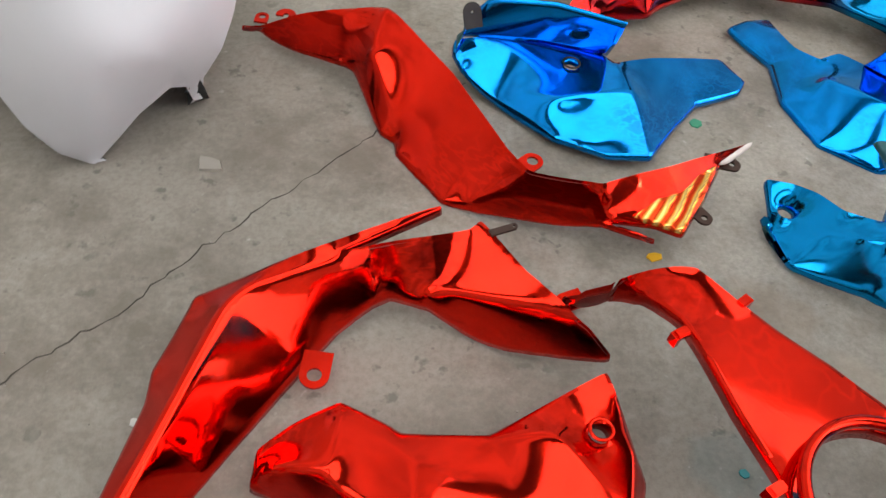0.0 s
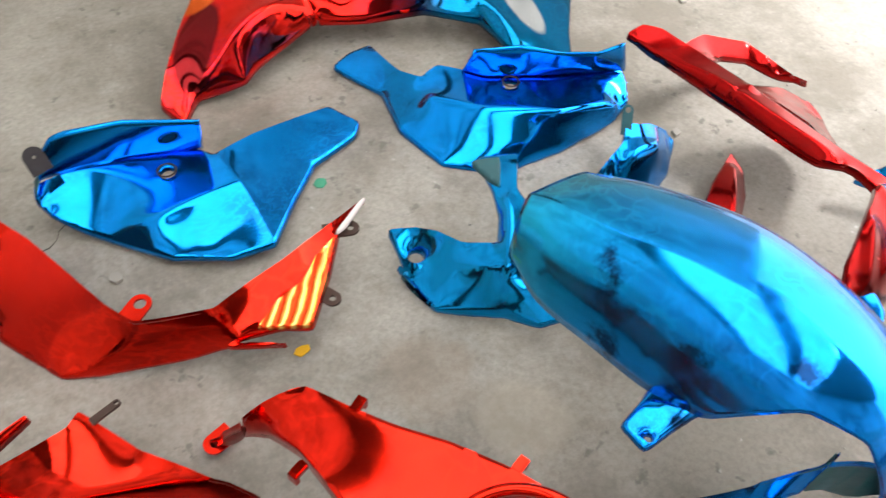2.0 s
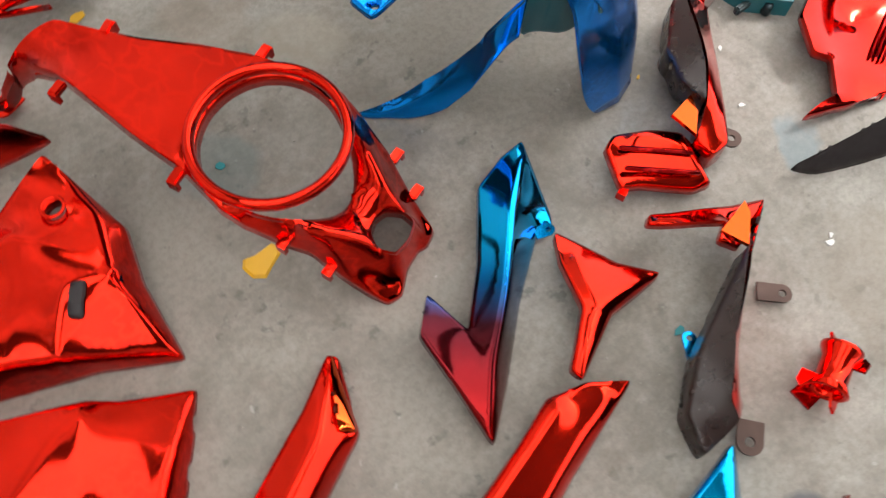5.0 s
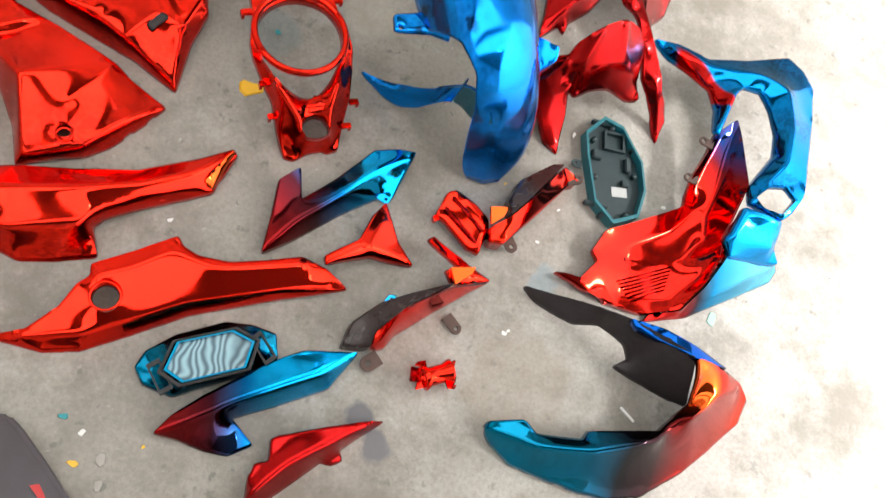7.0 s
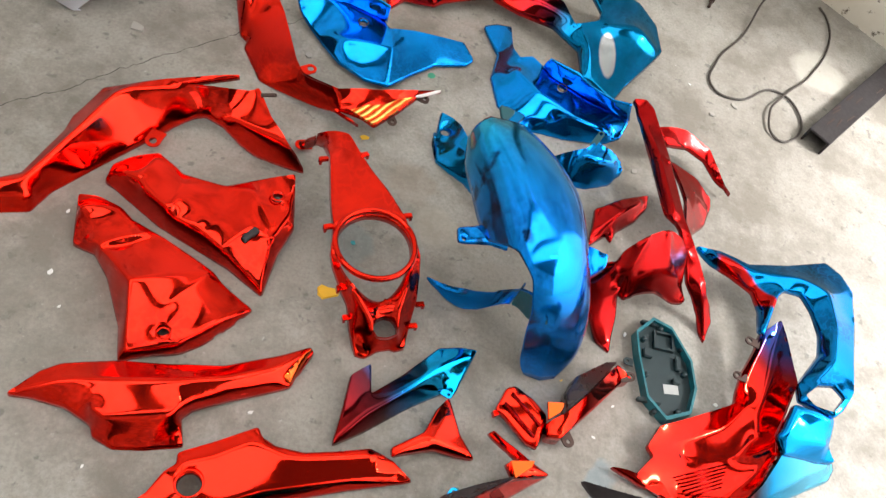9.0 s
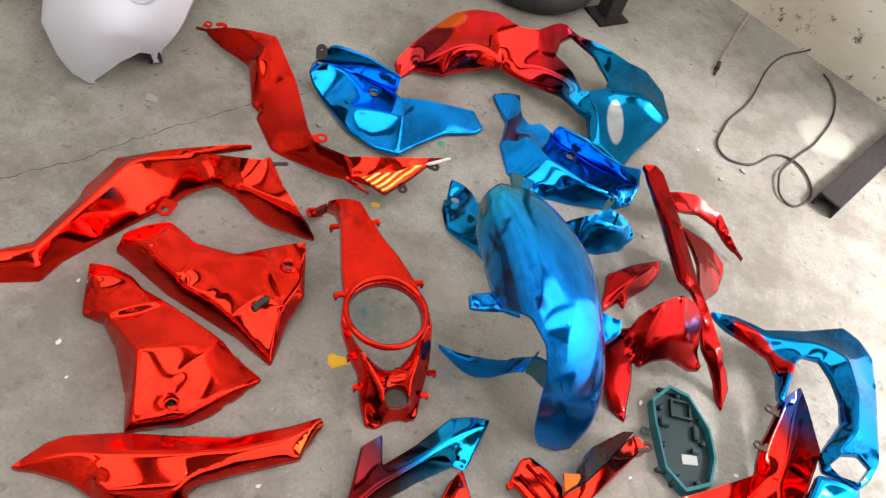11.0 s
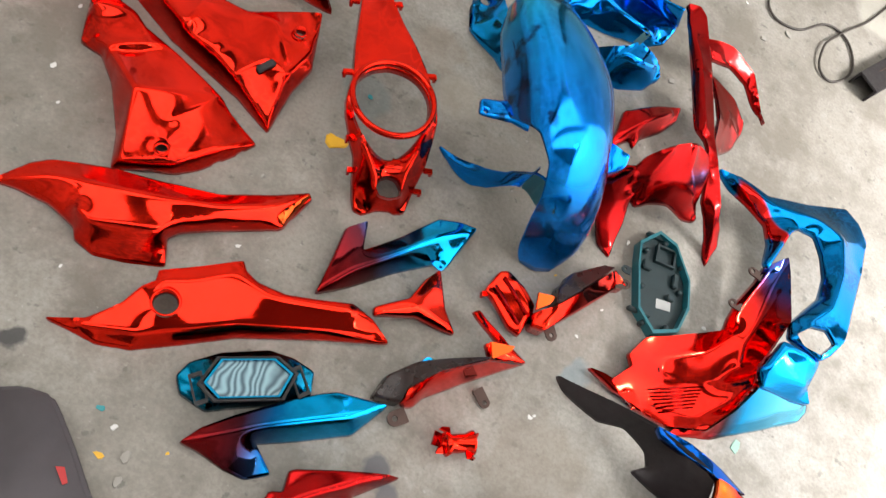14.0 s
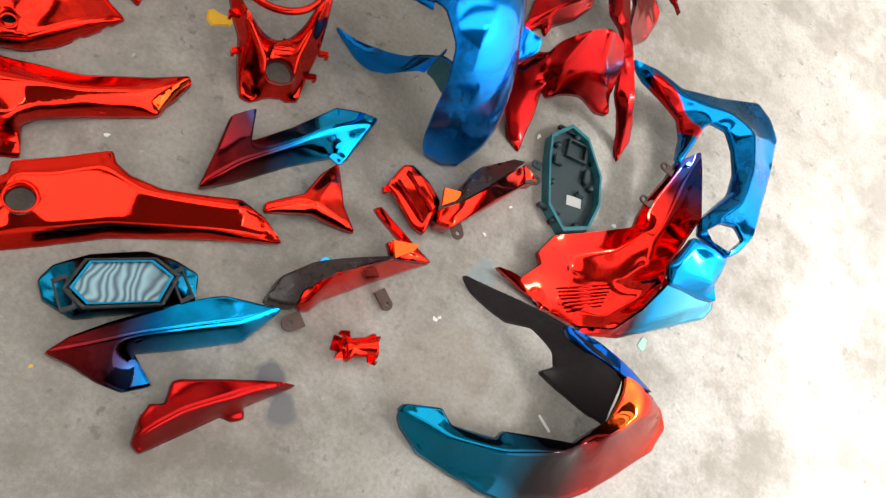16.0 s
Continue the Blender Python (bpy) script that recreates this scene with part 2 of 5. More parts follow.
    def lap(v):
        return np.bincount(frm, wgt * (v[to] - v[frm]), n)
    sides = np.sort(np.concatenate([tris[:, :2], tris[:, 1:], tris[:, ::2]]), 1)
    uniq, times = np.unique(sides, axis=0, return_counts=True)
    edge = np.zeros(n, bool)
    edge[uniq[times == 1].ravel()] = True
    smooth = (used & ~edge & (named < first_fold)).astype(float)
    # curves of the rim and the folds stay even along their length
    where = {int(o): k for k, some in enumerate(origin) for o in some if o < len(known)}
    rows = []
    for run, shut in runs:
        ids = [where[o] for o in run if o in where]
        m = len(ids)
        rows += [(ids[k], ids[(k + 1) % m], ids[(k + 2) % m]) for k in range(m if shut else m - 2)]
    i0, i1, i2 = np.array(rows).T
    pull = np.zeros(n)
    for o, k in where.items():
        if fixed[o]:
            pull[k] = hold
    known_z = known[nearest, 2]
    if facets:
        known_z = faceted(xy, rim, folds, [h for h in holes if len(h) > 3])
        z = known_z.copy()
    pull[~used] = 1

    def stiffness(v):
        g = v[i0] - 2 * v[i1] + v[i2]
        return lap(smooth * lap(v)) + stiff * (np.bincount(i0, g, n) - 2 * np.bincount(i1, g, n) + np.bincount(i2, g, n)) - taut * lap(v) + pull * v
    for _ in range(0 if facets else 300):
        z = np.where((pull > 0) | ~used, z, z + 0.8 * lap(z) / np.where(used, total, 1))
    scale = smooth * total ** 2 + np.bincount(frm, wgt ** 2 * smooth[to], n) + stiff * (np.bincount(i0, None, n) + 4 * np.bincount(i1, None, n) + np.bincount(i2, None, n)) + taut * total + pull + 1e-6
    gap = pull * known_z - lap(smooth) * dome * step * step - stiffness(z)
    aim = gap / scale
    far = gap @ aim
    for _ in range(rounds):
        turned = stiffness(aim)
        stride = far / max(1e-30, aim @ turned)
        z = z + stride * aim
        gap = gap - stride * turned
        nxt = gap / scale
        newer = gap @ nxt
        if newer < 1e-16:
            break
        aim, far = nxt + aim * newer / far, newer
    for _ in range(ease):
        z = np.where(edge | ~used, z, z + 0.5 * lap(z) / np.where(used, total, 1))
    z = z + np.array([ripple * noise.noise((p[0] * 16, p[1] * 16, 3.1)) for p in xy]) * ~edge
    bm = bmesh.new()
    bv = [bm.verts.new((p[0], p[1], max(ground + 0.004, h))) for p, h in zip(xy, z)]
    for t in tris:
        a, b, c = xy[t]
        turn = (b[0] - a[0]) * (c[1] - a[1]) - (b[1] - a[1]) * (c[0] - a[0])
        if abs(turn) > 1e-12:
            bm.faces.new([bv[i] for i in (t if turn > 0 else t[::-1])])
    bmesh.ops.delete(bm, geom=[v for v in bm.verts if not v.link_faces], context='VERTS')
    if skirt:
        for drop, out in ((0.003, 0.6), (skirt, 1.0)):
            border = [e for e in bm.edges if len(e.link_faces) == 1]
            away = {}
            for e in border:
                f = e.link_faces[0]
                d = (e.verts[0].co + e.verts[1].co) / 2 - f.calc_center_median()
                d.z = 0
                for v in e.verts:
                    away[v] = away.get(v, Vector()) + d.normalized()
            made = bmesh.ops.extrude_edge_only(bm, edges=border)["geom"]
            twin = {}
            for v in made:
                if isinstance(v, bmesh.types.BMVert):
                    k = min(away, key=lambda u: (u.co - v.co).length_squared)
                    twin[v] = away[k].normalized() if away[k].length else Vector()
            for v, d in twin.items():
                v.co = v.co + d * flare * out
                v.co.z = max(ground + 0.0005, v.co.z - drop)
        bmesh.ops.recalc_face_normals(bm, faces=bm.faces)
        up = sum(f.normal.z * f.calc_area() for f in bm.faces)
        if up < 0:
            bmesh.ops.reverse_faces(bm, faces=bm.faces)
    return bm


def settle(bm):
    """Lets a panel down until it touches the floor."""
    low = min(v.co.z for v in bm.verts)
    bmesh.ops.translate(bm, verts=bm.verts, vec=(0, 0, 0.0004 - low))
    return bm


def shell(parent, name, rim, folds=(), holes=(), material=None, back=None, at=(0, 0), label="", thick=0.0026, rest=True, **how):
    """A panel as a part, with its plastic thickness and unpainted back."""
    skin = film(rim, folds, holes, **how)
    ob = part(name, settle(skin) if rest else skin, material, parent, label, at=(at[0], at[1], 0), second=back or inside)
    ob.data.set_sharp_from_angle(angle=radians(80))
    m = ob.modifiers.new("thickness", 'SOLIDIFY')
    m.thickness, m.offset, m.material_offset = thick, -1, 1
    return ob


def barrel(left, crown, right, reach, steps=64, around=14):
    """A wheel-hugging skin swept along two edges and a crown line, its left flank trimmed by reach."""
    def smooth_line(points):
        p = np.array([points[0], *points, points[-1]], float)
        p[0], p[-1] = 2 * p[1] - p[2], 2 * p[-2] - p[-3]
        out = []
        for k in range(steps + 1):
            v = k / steps * (len(points) - 1)
            i = min(int(v), len(points) - 2)
            u, (a, b, c, d) = v - i, p[i:i + 4]
            out.append(0.5 * (2 * b + (c - a) * u + (2 * a - 5 * b + 4 * c - d) * u * u + (3 * b - a - 3 * c + d) * u ** 3))
        return np.array(out)
    rails = [smooth_line(q) for q in (left, crown, right)]
    bm = bmesh.new()
    rows = []
    for n, (lo, mid, hi) in enumerate(zip(*rails)):
        row = []
        cut = float(np.interp(n / steps * (len(reach) - 1), range(len(reach)), reach))
        for k in range(-around, around + 1):
            a = abs(k) / around * math.pi / 2 * (cut if k < 0 else 1)
            side = (lo if k < 0 else hi) - mid
            out, down = math.sin(a) ** 0.92, (1 - math.cos(a)) ** 1.05
            row.append(bm.verts.new((mid[0] + side[0] * out, mid[1] + side[1] * out, max(0.003, mid[2] + side[2] * down))))
        rows.append(row)
    for a, b in zip(rows, rows[1:]):
        for k in range(2 * around):
            bm.faces.new((a[k], b[k], b[k + 1], a[k + 1]))
    bmesh.ops.recalc_face_normals(bm, faces=bm.faces)
    if sum(f.normal.z for f in bm.faces) < 0:
        bmesh.ops.reverse_faces(bm, faces=bm.faces)
    return bm


def ribbon(parent, name, low, high, material, back, bulge=0.004, label="", n=30, m=8):
    """An upstanding flange between two lines, a little bowed, with a rolled lip."""
    def along(points, u):
        p = np.array(points, float)
        run = np.r_[0, np.cumsum(np.linalg.norm(np.diff(p, axis=0), axis=1))]
        return np.array([np.interp(u * run[-1], run, p[:, k]) for k in range(3)])
    bm = bmesh.new()
    rows = []
    for i in range(n + 1):
        a, b = along(low, i / n), along(high, i / n)
        side = along(low, min(1, i / n + 0.03)) - along(low, max(0, i / n - 0.03))
        out = np.cross(side, b - a)
        out /= np.linalg.norm(out) + 1e-9
        rows.append([bm.verts.new(a + (b - a) * j / m + out * bulge * math.sin(math.pi * j / m)) for j in range(m + 1)])
    for r0, r1 in zip(rows, rows[1:]):
        for j in range(m):
            bm.faces.new((r0[j], r1[j], r1[j + 1], r0[j + 1]))
    bmesh.ops.recalc_face_normals(bm, faces=bm.faces)
    ob = part(name, bm, material, parent, label, second=back)
    wall = ob.modifiers.new("thickness", 'SOLIDIFY')
    wall.thickness, wall.offset, wall.material_offset = 0.0026, 0, 1
    return ob


def cylinder(bm, r1, r2, z0, z1, n=20, cap=True, at=(0, 0)):
    made = bmesh.ops.create_cone(bm, cap_ends=cap, segments=n, radius1=r1, radius2=r2, depth=z1 - z0)["verts"]
    bmesh.ops.translate(bm, verts=made, vec=(at[0], at[1], (z0 + z1) / 2))
    return made


def box(bm, size, at=(0, 0, 0), turn=0.0, bevel=0.002, tilt=0.0):
    made = bmesh.ops.create_cube(bm, size=1)["verts"]
    bmesh.ops.scale(bm, verts=made, vec=size)
    if bevel:
        bmesh.ops.bevel(bm, geom=list({e for v in made for e in v.link_edges}), offset=min(bevel, min(size) * 0.3), segments=2, affect='EDGES')
    return made


def block(size, bevel=0.002):
    bm = bmesh.new()
    box(bm, size, bevel=bevel)
    return bm


def ring_bm(r, tube, n=48, m=10, squash=1.0):
    bm = bmesh.new()
    rows = [[bm.verts.new(((r + tube * math.cos(b)) * math.cos(a), (r + tube * math.cos(b)) * math.sin(a), squash * tube * math.sin(b)))
             for b in (2 * math.pi * j / m for j in range(m))] for a in (2 * math.pi * i / n for i in range(n))]
    for i in range(n):
        for j in range(m):
            bm.faces.new((rows[i][j], rows[(i + 1) % n][j], rows[(i + 1) % n][(j + 1) % m], rows[i][(j + 1) % m]))
    return bm


def tab_bm(length, width, hole, thick=0.003, n=20):
    """A flat lug with a rounded end and a drilled hole, pointing along +x."""
    outer = [(0, -width / 2)] + [(length - width / 2 + width / 2 * math.sin(a), -width / 2 * math.cos(a)) for a in (math.pi * k / n for k in range(n + 1))] + [(0, width / 2)]
    inner = [(length - width / 2 + hole * math.cos(2 * math.pi * k / 16), hole * math.sin(2 * math.pi * k / 16)) for k in range(16)]
    from mathutils.geometry import delaunay_2d_cdt
    pts = outer + inner
    e = [(k, (k + 1) % len(outer)) for k in range(len(outer))] + [(len(outer) + k, len(outer) + (k + 1) % 16) for k in range(16)]
    vs, _, fs, _, _, _ = delaunay_2d_cdt([Vector(p) for p in pts], e, [], 0, 1e-6)
    xy = np.array([tuple(v) for v in vs])
    bm = bmesh.new()
    bv = [bm.verts.new((p[0], p[1], 0)) for p in xy]
    for f in fs:
        c = xy[list(f)].mean(0)[None]
        if within(c, np.array(outer))[0] and not within(c, np.array(inner))[0]:
            bm.faces.new([bv[i] for i in f])
    top = bmesh.ops.extrude_face_region(bm, geom=list(bm.faces))["geom"]
    bmesh.ops.translate(bm, verts=[v for v in top if isinstance(v, bmesh.types.BMVert)], vec=(0, 0, thick))
    bmesh.ops.recalc_face_normals(bm, faces=bm.faces)
    return bm


def lug(parent, at, turn, material, length=0.03, width=0.018, hole=0.005, tilt=0.0, name="mounting_lug", label=""):
    ob = part(name, tab_bm(length, width, hole), material, parent, label, smooth=False, at=at)
    ob.rotation_euler = (0, radians(tilt), radians(turn))
    return ob


def grommet(parent, at, r, material, name="hole_rim", label=""):
    return part(name, ring_bm(r, 0.0020, 28, 8, 0.7), material, parent, label, at=at)


def flat_poly(points, thick, z=0.0, inset=0.0):
    """A slab cut to a polygon, its upper edge drawn in by inset."""
    bm = bmesh.new()
    low = [bm.verts.new((p[0], p[1], z)) for p in points]
    c = np.mean([p[:2] for p in points], 0)
    high = [bm.verts.new((p[0] + (c[0] - p[0]) * inset, p[1] + (c[1] - p[1]) * inset, z + thick)) for p in points]
    bm.faces.new(low[::-1])
    bm.faces.new(high)
    for i in range(len(points)):
        j = (i + 1) % len(points)
        bm.faces.new((low[i], low[j], high[j], high[i]))
    bmesh.ops.recalc_face_normals(bm, faces=bm.faces)
    return bm


def hose(name, points, radius, material, parent=None, n=10):
    """A round cable swept along a smoothed line of points."""
    curve = bpy.data.curves.new(name, 'CURVE')
    curve.dimensions, curve.bevel_depth, curve.bevel_resolution = '3D', radius, 3
    s = curve.splines.new('BEZIER')
    s.bezier_points.add(len(points) - 1)
    for b, p in zip(s.bezier_points, points):
        b.co = p
        b.handle_left_type = b.handle_right_type = 'AUTO'
    ob = new(name, curve)
    dg = bpy.context.evaluated_depsgraph_get()
    mesh = bpy.data.meshes.new_from_object(ob.evaluated_get(dg))
    bpy.data.objects.remove(ob)
    mesh.materials.clear()
    mesh.materials.append(material)
    for p in mesh.polygons:
        p.use_smooth = True
    ob = new(name, mesh)
    ob.parent = parent
    return ob


# ---- floor, walls ----
def concrete():
    n = Nodes("worn_concrete")
    base = n.ramp(n.noise(1.7, 8, 0.62), (0.3, (0.225, 0.205, 0.175)), (0.5, (0.285, 0.265, 0.235)), (0.72, (0.35, 0.33, 0.30)))
    base = n.mix(n.ramp(n.noise(9, 8, 0.7), (0.38, (0, 0, 0)), (0.62, (0.55,) * 3)), base, (0.25, 0.235, 0.21))
    base = n.mix(n.ramp(n.noise(38, 3, 0.6), (0.63, (0, 0, 0)), (0.70, (0.7,) * 3)), base, (0.10, 0.10, 0.09))
    base = n.mix(n.ramp(n.noise(75, 2, 0.5), (0.70, (0, 0, 0)), (0.76, (0.5,) * 3)), base, (0.5, 0.49, 0.46))
    base = n.mix(n.ramp(n.noise(4.5, 9, 0.72), (0.44, (0, 0, 0)), (0.60, (0.75,) * 3)), base, (0.15, 0.132, 0.105))
    base = n.mix(n.ramp(n.noise(2.6, 9, 0.75), (0.5, (0, 0, 0)), (0.66, (0.6,) * 3)), base, (0.40, 0.385, 0.35))
    base = n.mix(n.ramp(n.noise(130, 3, 0.7), (0.35, (0.35,) * 3), (0.6, (0, 0, 0))), base, (0.13, 0.12, 0.105))
    spots = ((0.085, 0.25, 0.055, (0.40, 0.36, 0.30), 0.4), (0.155, -0.49, 0.030, (0.10, 0.10, 0.11), 0.9), (0.185, -0.53, 0.028, (0.11, 0.11, 0.12), 0.9),
             (0.46, -0.215, 0.035, (0.16, 0.24, 0.28), 0.5), (-0.42, -0.49, 0.022, (0.04, 0.04, 0.04), 0.9), (1.11, 1.10, 0.09, (0.52, 0.50, 0.44), 0.5),
             (0.42, -0.40, 0.10, (0.20, 0.16, 0.12), 0.35), (-0.08, 0.16, 0.05, (0.12, 0.22, 0.24), 0.25), (0.02, 0.34, 0.06, (0.26, 0.20, 0.15), 0.3))
    for x, y, r, colour, much in spots:
        d = n.tree.nodes.new("ShaderNodeVectorMath")
        d.operation = 'DISTANCE'
        w = n.tree.nodes.new("ShaderNodeMix")
        w.data_type = 'RGBA'
        w.inputs[0].default_value = 0.06
        n.join(n.coord.outputs["Object"], w.inputs[6])
        warp = n.add("TexNoise", Scale=16.0, Detail=4.0)
        n.join(n.coord.outputs["Object"], warp.inputs["Vector"])
        n.join(warp.outputs["Color"], w.inputs[7])
        n.join(w.outputs[2], d.inputs[0])
        d.inputs[1].default_value = (x * 0.94 + 0.03, y * 0.94 + 0.03, 0.218)
        m = n.add("MapRange")
        n.join(d.outputs["Value"], m.inputs[0])
        m.inputs[1].default_value, m.inputs[2].default_value = r, r * 0.72
        m.inputs[3].default_value, m.inputs[4].default_value = 0, much
        base = n.mix(m.outputs[0], base, colour)
    n.join(base, n.bsdf.inputs["Base Color"])
    n.join(n.ramp(n.noise(6, 5), (0.3, (0.5,) * 3), (0.7, (0.8,) * 3)), n.bsdf.inputs["Roughness"])
    n.bump(n.noise(60, 8, 0.7), 0.25, 0.003)
    n.bump(n.noise(7, 4), 0.2, 0.006)
    return n.mat


def slab(name, corners, thick, material, label, kind="structure"):
    ob = part(name, flat_poly(corners, thick), material, None, label, smooth=False)
    return tagged(ob, kind=kind, category=name.split("_")[0])


floor = slab("floor", [(-7, -7), (7, -7), (7, 7), (-7, 7)], 0.2, concrete(), "worn grey concrete floor with stains and dust")
floor.location.z = -0.2


def wall_paint():
    n = Nodes("stained_wall_plaster")
    base = n.ramp(n.noise(2.2, 7, 0.6), (0.3, (0.45, 0.39, 0.29)), (0.55, (0.60, 0.56, 0.48)), (0.8, (0.66, 0.64, 0.60)))
    base = n.mix(n.ramp(n.noise(22, 6, 0.7), (0.58, (0, 0, 0)), (0.66, (0.9,) * 3)), base, (0.06, 0.035, 0.02))
    high = n.tree.nodes.new("ShaderNodeSeparateXYZ")
    n.join(n.coord.outputs["Object"], high.inputs[0])
    # Pale upper wall, out of view, added to brighten the panels' reflections.
    bright_upper = n.ramp(n.noise(1.4, 6, 0.6), (0.32, (0.30, 0.29, 0.27)), (0.52, (0.66, 0.66, 0.64)), (0.7, (0.80, 0.80, 0.78)))
    base = n.mix(n.ramp(high.outputs["Z"], (0.55, (0, 0, 0)), (0.56, (1, 1, 1))), base, bright_upper)
    n.join(base, n.bsdf.inputs["Base Color"])
    n.bsdf.inputs["Roughness"].default_value = 0.85
    n.bump(n.noise(45, 6), 0.4, 0.004)
    return n.mat


def wall(name, a, b, height, material, thick=0.18):
    d = Vector((b[0] - a[0], b[1] - a[1], 0))
    nrm = Vector((d.y, -d.x, 0)).normalized() * thick
    return slab(name, [a, b, (b[0] + nrm.x, b[1] + nrm.y), (a[0] + nrm.x, a[1] + nrm.y)], height, material, "stained plaster wall, unseen on the south and west sides")


plaster = wall_paint()
wall_east = wall("wall_east", (1.75, 1.017), (0.567, 1.898), WALL_EAST, plaster)
wall_north = wall("wall_north", (0.567, 1.898), (-4.4, -1.38), WALL_NORTH, plaster)
# South and west walls are out of view, added to block light.
wall_south = wall("wall_south", (-2.6, -4.1), (2.2, -3.9), WALL_NORTH, plaster)
wall_west = wall("wall_west", (-4.4, -1.38), (-2.6, -4.1), WALL_NORTH, plaster)


# Unseen translucent and dark roof sheets, added to shape light; open towards the yard.
def sheet_roof():
    n = Nodes("unseen_translucent_sheet")
    base = n.ramp(n.noise(0.8, 5, 0.6), (0.3, (0.62, 0.62, 0.60)), (0.7, (0.80, 0.80, 0.78)))
    n.join(base, n.bsdf.inputs["Base Color"])
    n.bsdf.inputs["Roughness"].default_value = 0.6
    through_light = n.add("BsdfTranslucent")
    n.join(base, through_light.inputs["Color"])
    blend = n.add("MixShader", Fac=0.68)
    n.join(n.bsdf.outputs[0], blend.inputs[1])
    n.join(through_light.outputs[0], blend.inputs[2])
    n.join(blend.outputs[0], n.tree.nodes["Material Output"].inputs["Surface"])
    return n.mat


tin = plain("unseen_dark_sheet", (0.16, 0.155, 0.15), 0.6, 0.0, 0.5, 3, 0.1)
milky = sheet_roof()
ALONG, ACROSS = Vector((0.834, 0.55, 0)), Vector((0.55, -0.834, 0))
edge_at = Vector((0.567, 1.898, 0))
STRIPS = (0.0, 0.30, 1.45, 1.80, 2.75, 6.2)
for k, (near, far) in enumerate(zip(STRIPS, STRIPS[1:])):
    sheet = bmesh.new()
    reach = [min((ROOF_OUT - 0.567 - 0.55 * s) / 0.834, 0.2 + 0.9 * s) for s in (near, far)]
    quad = [edge_at + ACROSS * near - ALONG * 6.0, edge_at + ACROSS * near + ALONG * reach[0], edge_at + ACROSS * far + ALONG * reach[1], edge_at + ACROSS * far - ALONG * 6.0]
    sheet.faces.new([sheet.verts.new((q0.x, q0.y, ROOF + 0.02 * (k % 2))) for q0 in quad])
    tagged(part("ceiling", sheet, milky if k % 2 else tin, None, "unseen milky sheet added to let soft light through" if k % 2 else "unseen dark sheet added to darken light and reflections", smooth=False), kind="structure", category="roof")


def crack_line(name, points, width, rng):
    """A jagged crack as a thin dark sliver set in the floor."""
    line = []
    for (ax, ay), (bx, by) in zip(points, points[1:]):
        n = max(2, int(math.hypot(bx - ax, by - ay) / 0.012))
        line += [(ax + (bx - ax) * k / n + rng.uniform(-0.004, 0.004), ay + (by - ay) * k / n + rng.uniform(-0.004, 0.004)) for k in range(n)]
    bm = bmesh.new()
    last = None
    for i, (x, y) in enumerate(line):
        w = width * rng.uniform(0.25, 1.0)
        pair = [bm.verts.new((x + 0.6 * w, y - 0.8 * w, 0.0006)), bm.verts.new((x - 0.6 * w, y + 0.8 * w, 0.0006))]
        if last:
            bm.faces.new((last[0], pair[0], pair[1], last[1]))
        last = pair
    ob = part(name, bm, plain("crack_dirt", (0.06, 0.052, 0.045), 0.95), None, "long jagged hairline crack in the concrete")
    return tagged(ob, kind="structure", category="crack")


rng = random.Random(4)
crack_line("floor_crack", [(-1.35, -0.2), (-1.1, 0.02), (-0.95, 0.16), (-0.82, 0.262), (-0.70, 0.362), (-0.62, 0.455), (-0.55, 0.525), (-0.435, 0.632), (-0.36, 0.69), (-0.29, 0.75)], 0.0013, rng)

# ---- fairings ----
def local(parent, x, y, z):
    """A place of the room as seen from a thing's base."""
    return (x - parent.location.x, y - parent.location.y, z)


PANELS = "motorcycle fairing parts laid out"

a = thing("side_cover", (-0.48, 0.24), "long bent red chrome side cover lying on concrete", "fairing", PANELS)
shell(a, "shell", rim=[(-0.288, -0.186, 0.045), (-0.253, -0.168, 0.048), (-0.205, -0.134, 0.048), (-0.173, -0.014, 0.045), (-0.171, 0.02, 0.045), (-0.138, 0.094, 0.06), (-0.087, 0.104, 0.085), (-0.016, 0.129, 0.1), (0.107, 0.172, 0.116), (0.108, 0.17, 0.112), (0.003, 0.122, 0.1), (0.061, 0.137, 0.1), (0.137, 0.15, 0.1), (0.15, 0.163, 0.104), (0.191, 0.101, 0.095), (0.24, 0.054, 0.085), (0.255, 0.046, 0.07), (0.277, 0.027, 0.048), (0.179, 0.061, 0.02), (0.126, 0.087, 0.012), (0.058, 0.112, 0.006), (0, 0.081, 0.01), (-0.024, 0.056, 0.012), (-0.1, -0.045, 0.006), (-0.161, -0.131, 0.006), (-0.179, -0.181, 0.006), (-0.239, -0.201, 0.006), (-0.276, -0.215, 0.006)],
      folds=[[(-0.102, 0.065, 0.094), (-0.023, 0.049, 0.05)],
             [(-0.023, 0.049, 0.05), (-0.179, -0.171, 0.044), (-0.265, -0.197, 0.032)],
             [(-0.102, 0.065, 0.094), (-0.082, 0.088, 0.093), (0.048, 0.125, 0.092), (0.242, 0.053, 0.078)],
             [(-0.102, 0.065, 0.094), (-0.192, -0.154, 0.06), (-0.265, -0.176, 0.048)],
             [(0.043, 0.106, 0.068), (0.12, 0.096, 0.062), (0.261, 0.036, 0.052)]], material=red, back=inside_red, rest=False)
lug(a, local(a, -0.496, 0.29, 0.026), -100, red, 0.042, 0.03, 0.0075, label="red mounting lug with a worn hole")
lug(a, local(a, -0.322, 0.385, 0.1), 20, steel, 0.032, 0.008, 0.002, name="clip_pin", label="bare steel clip pin")

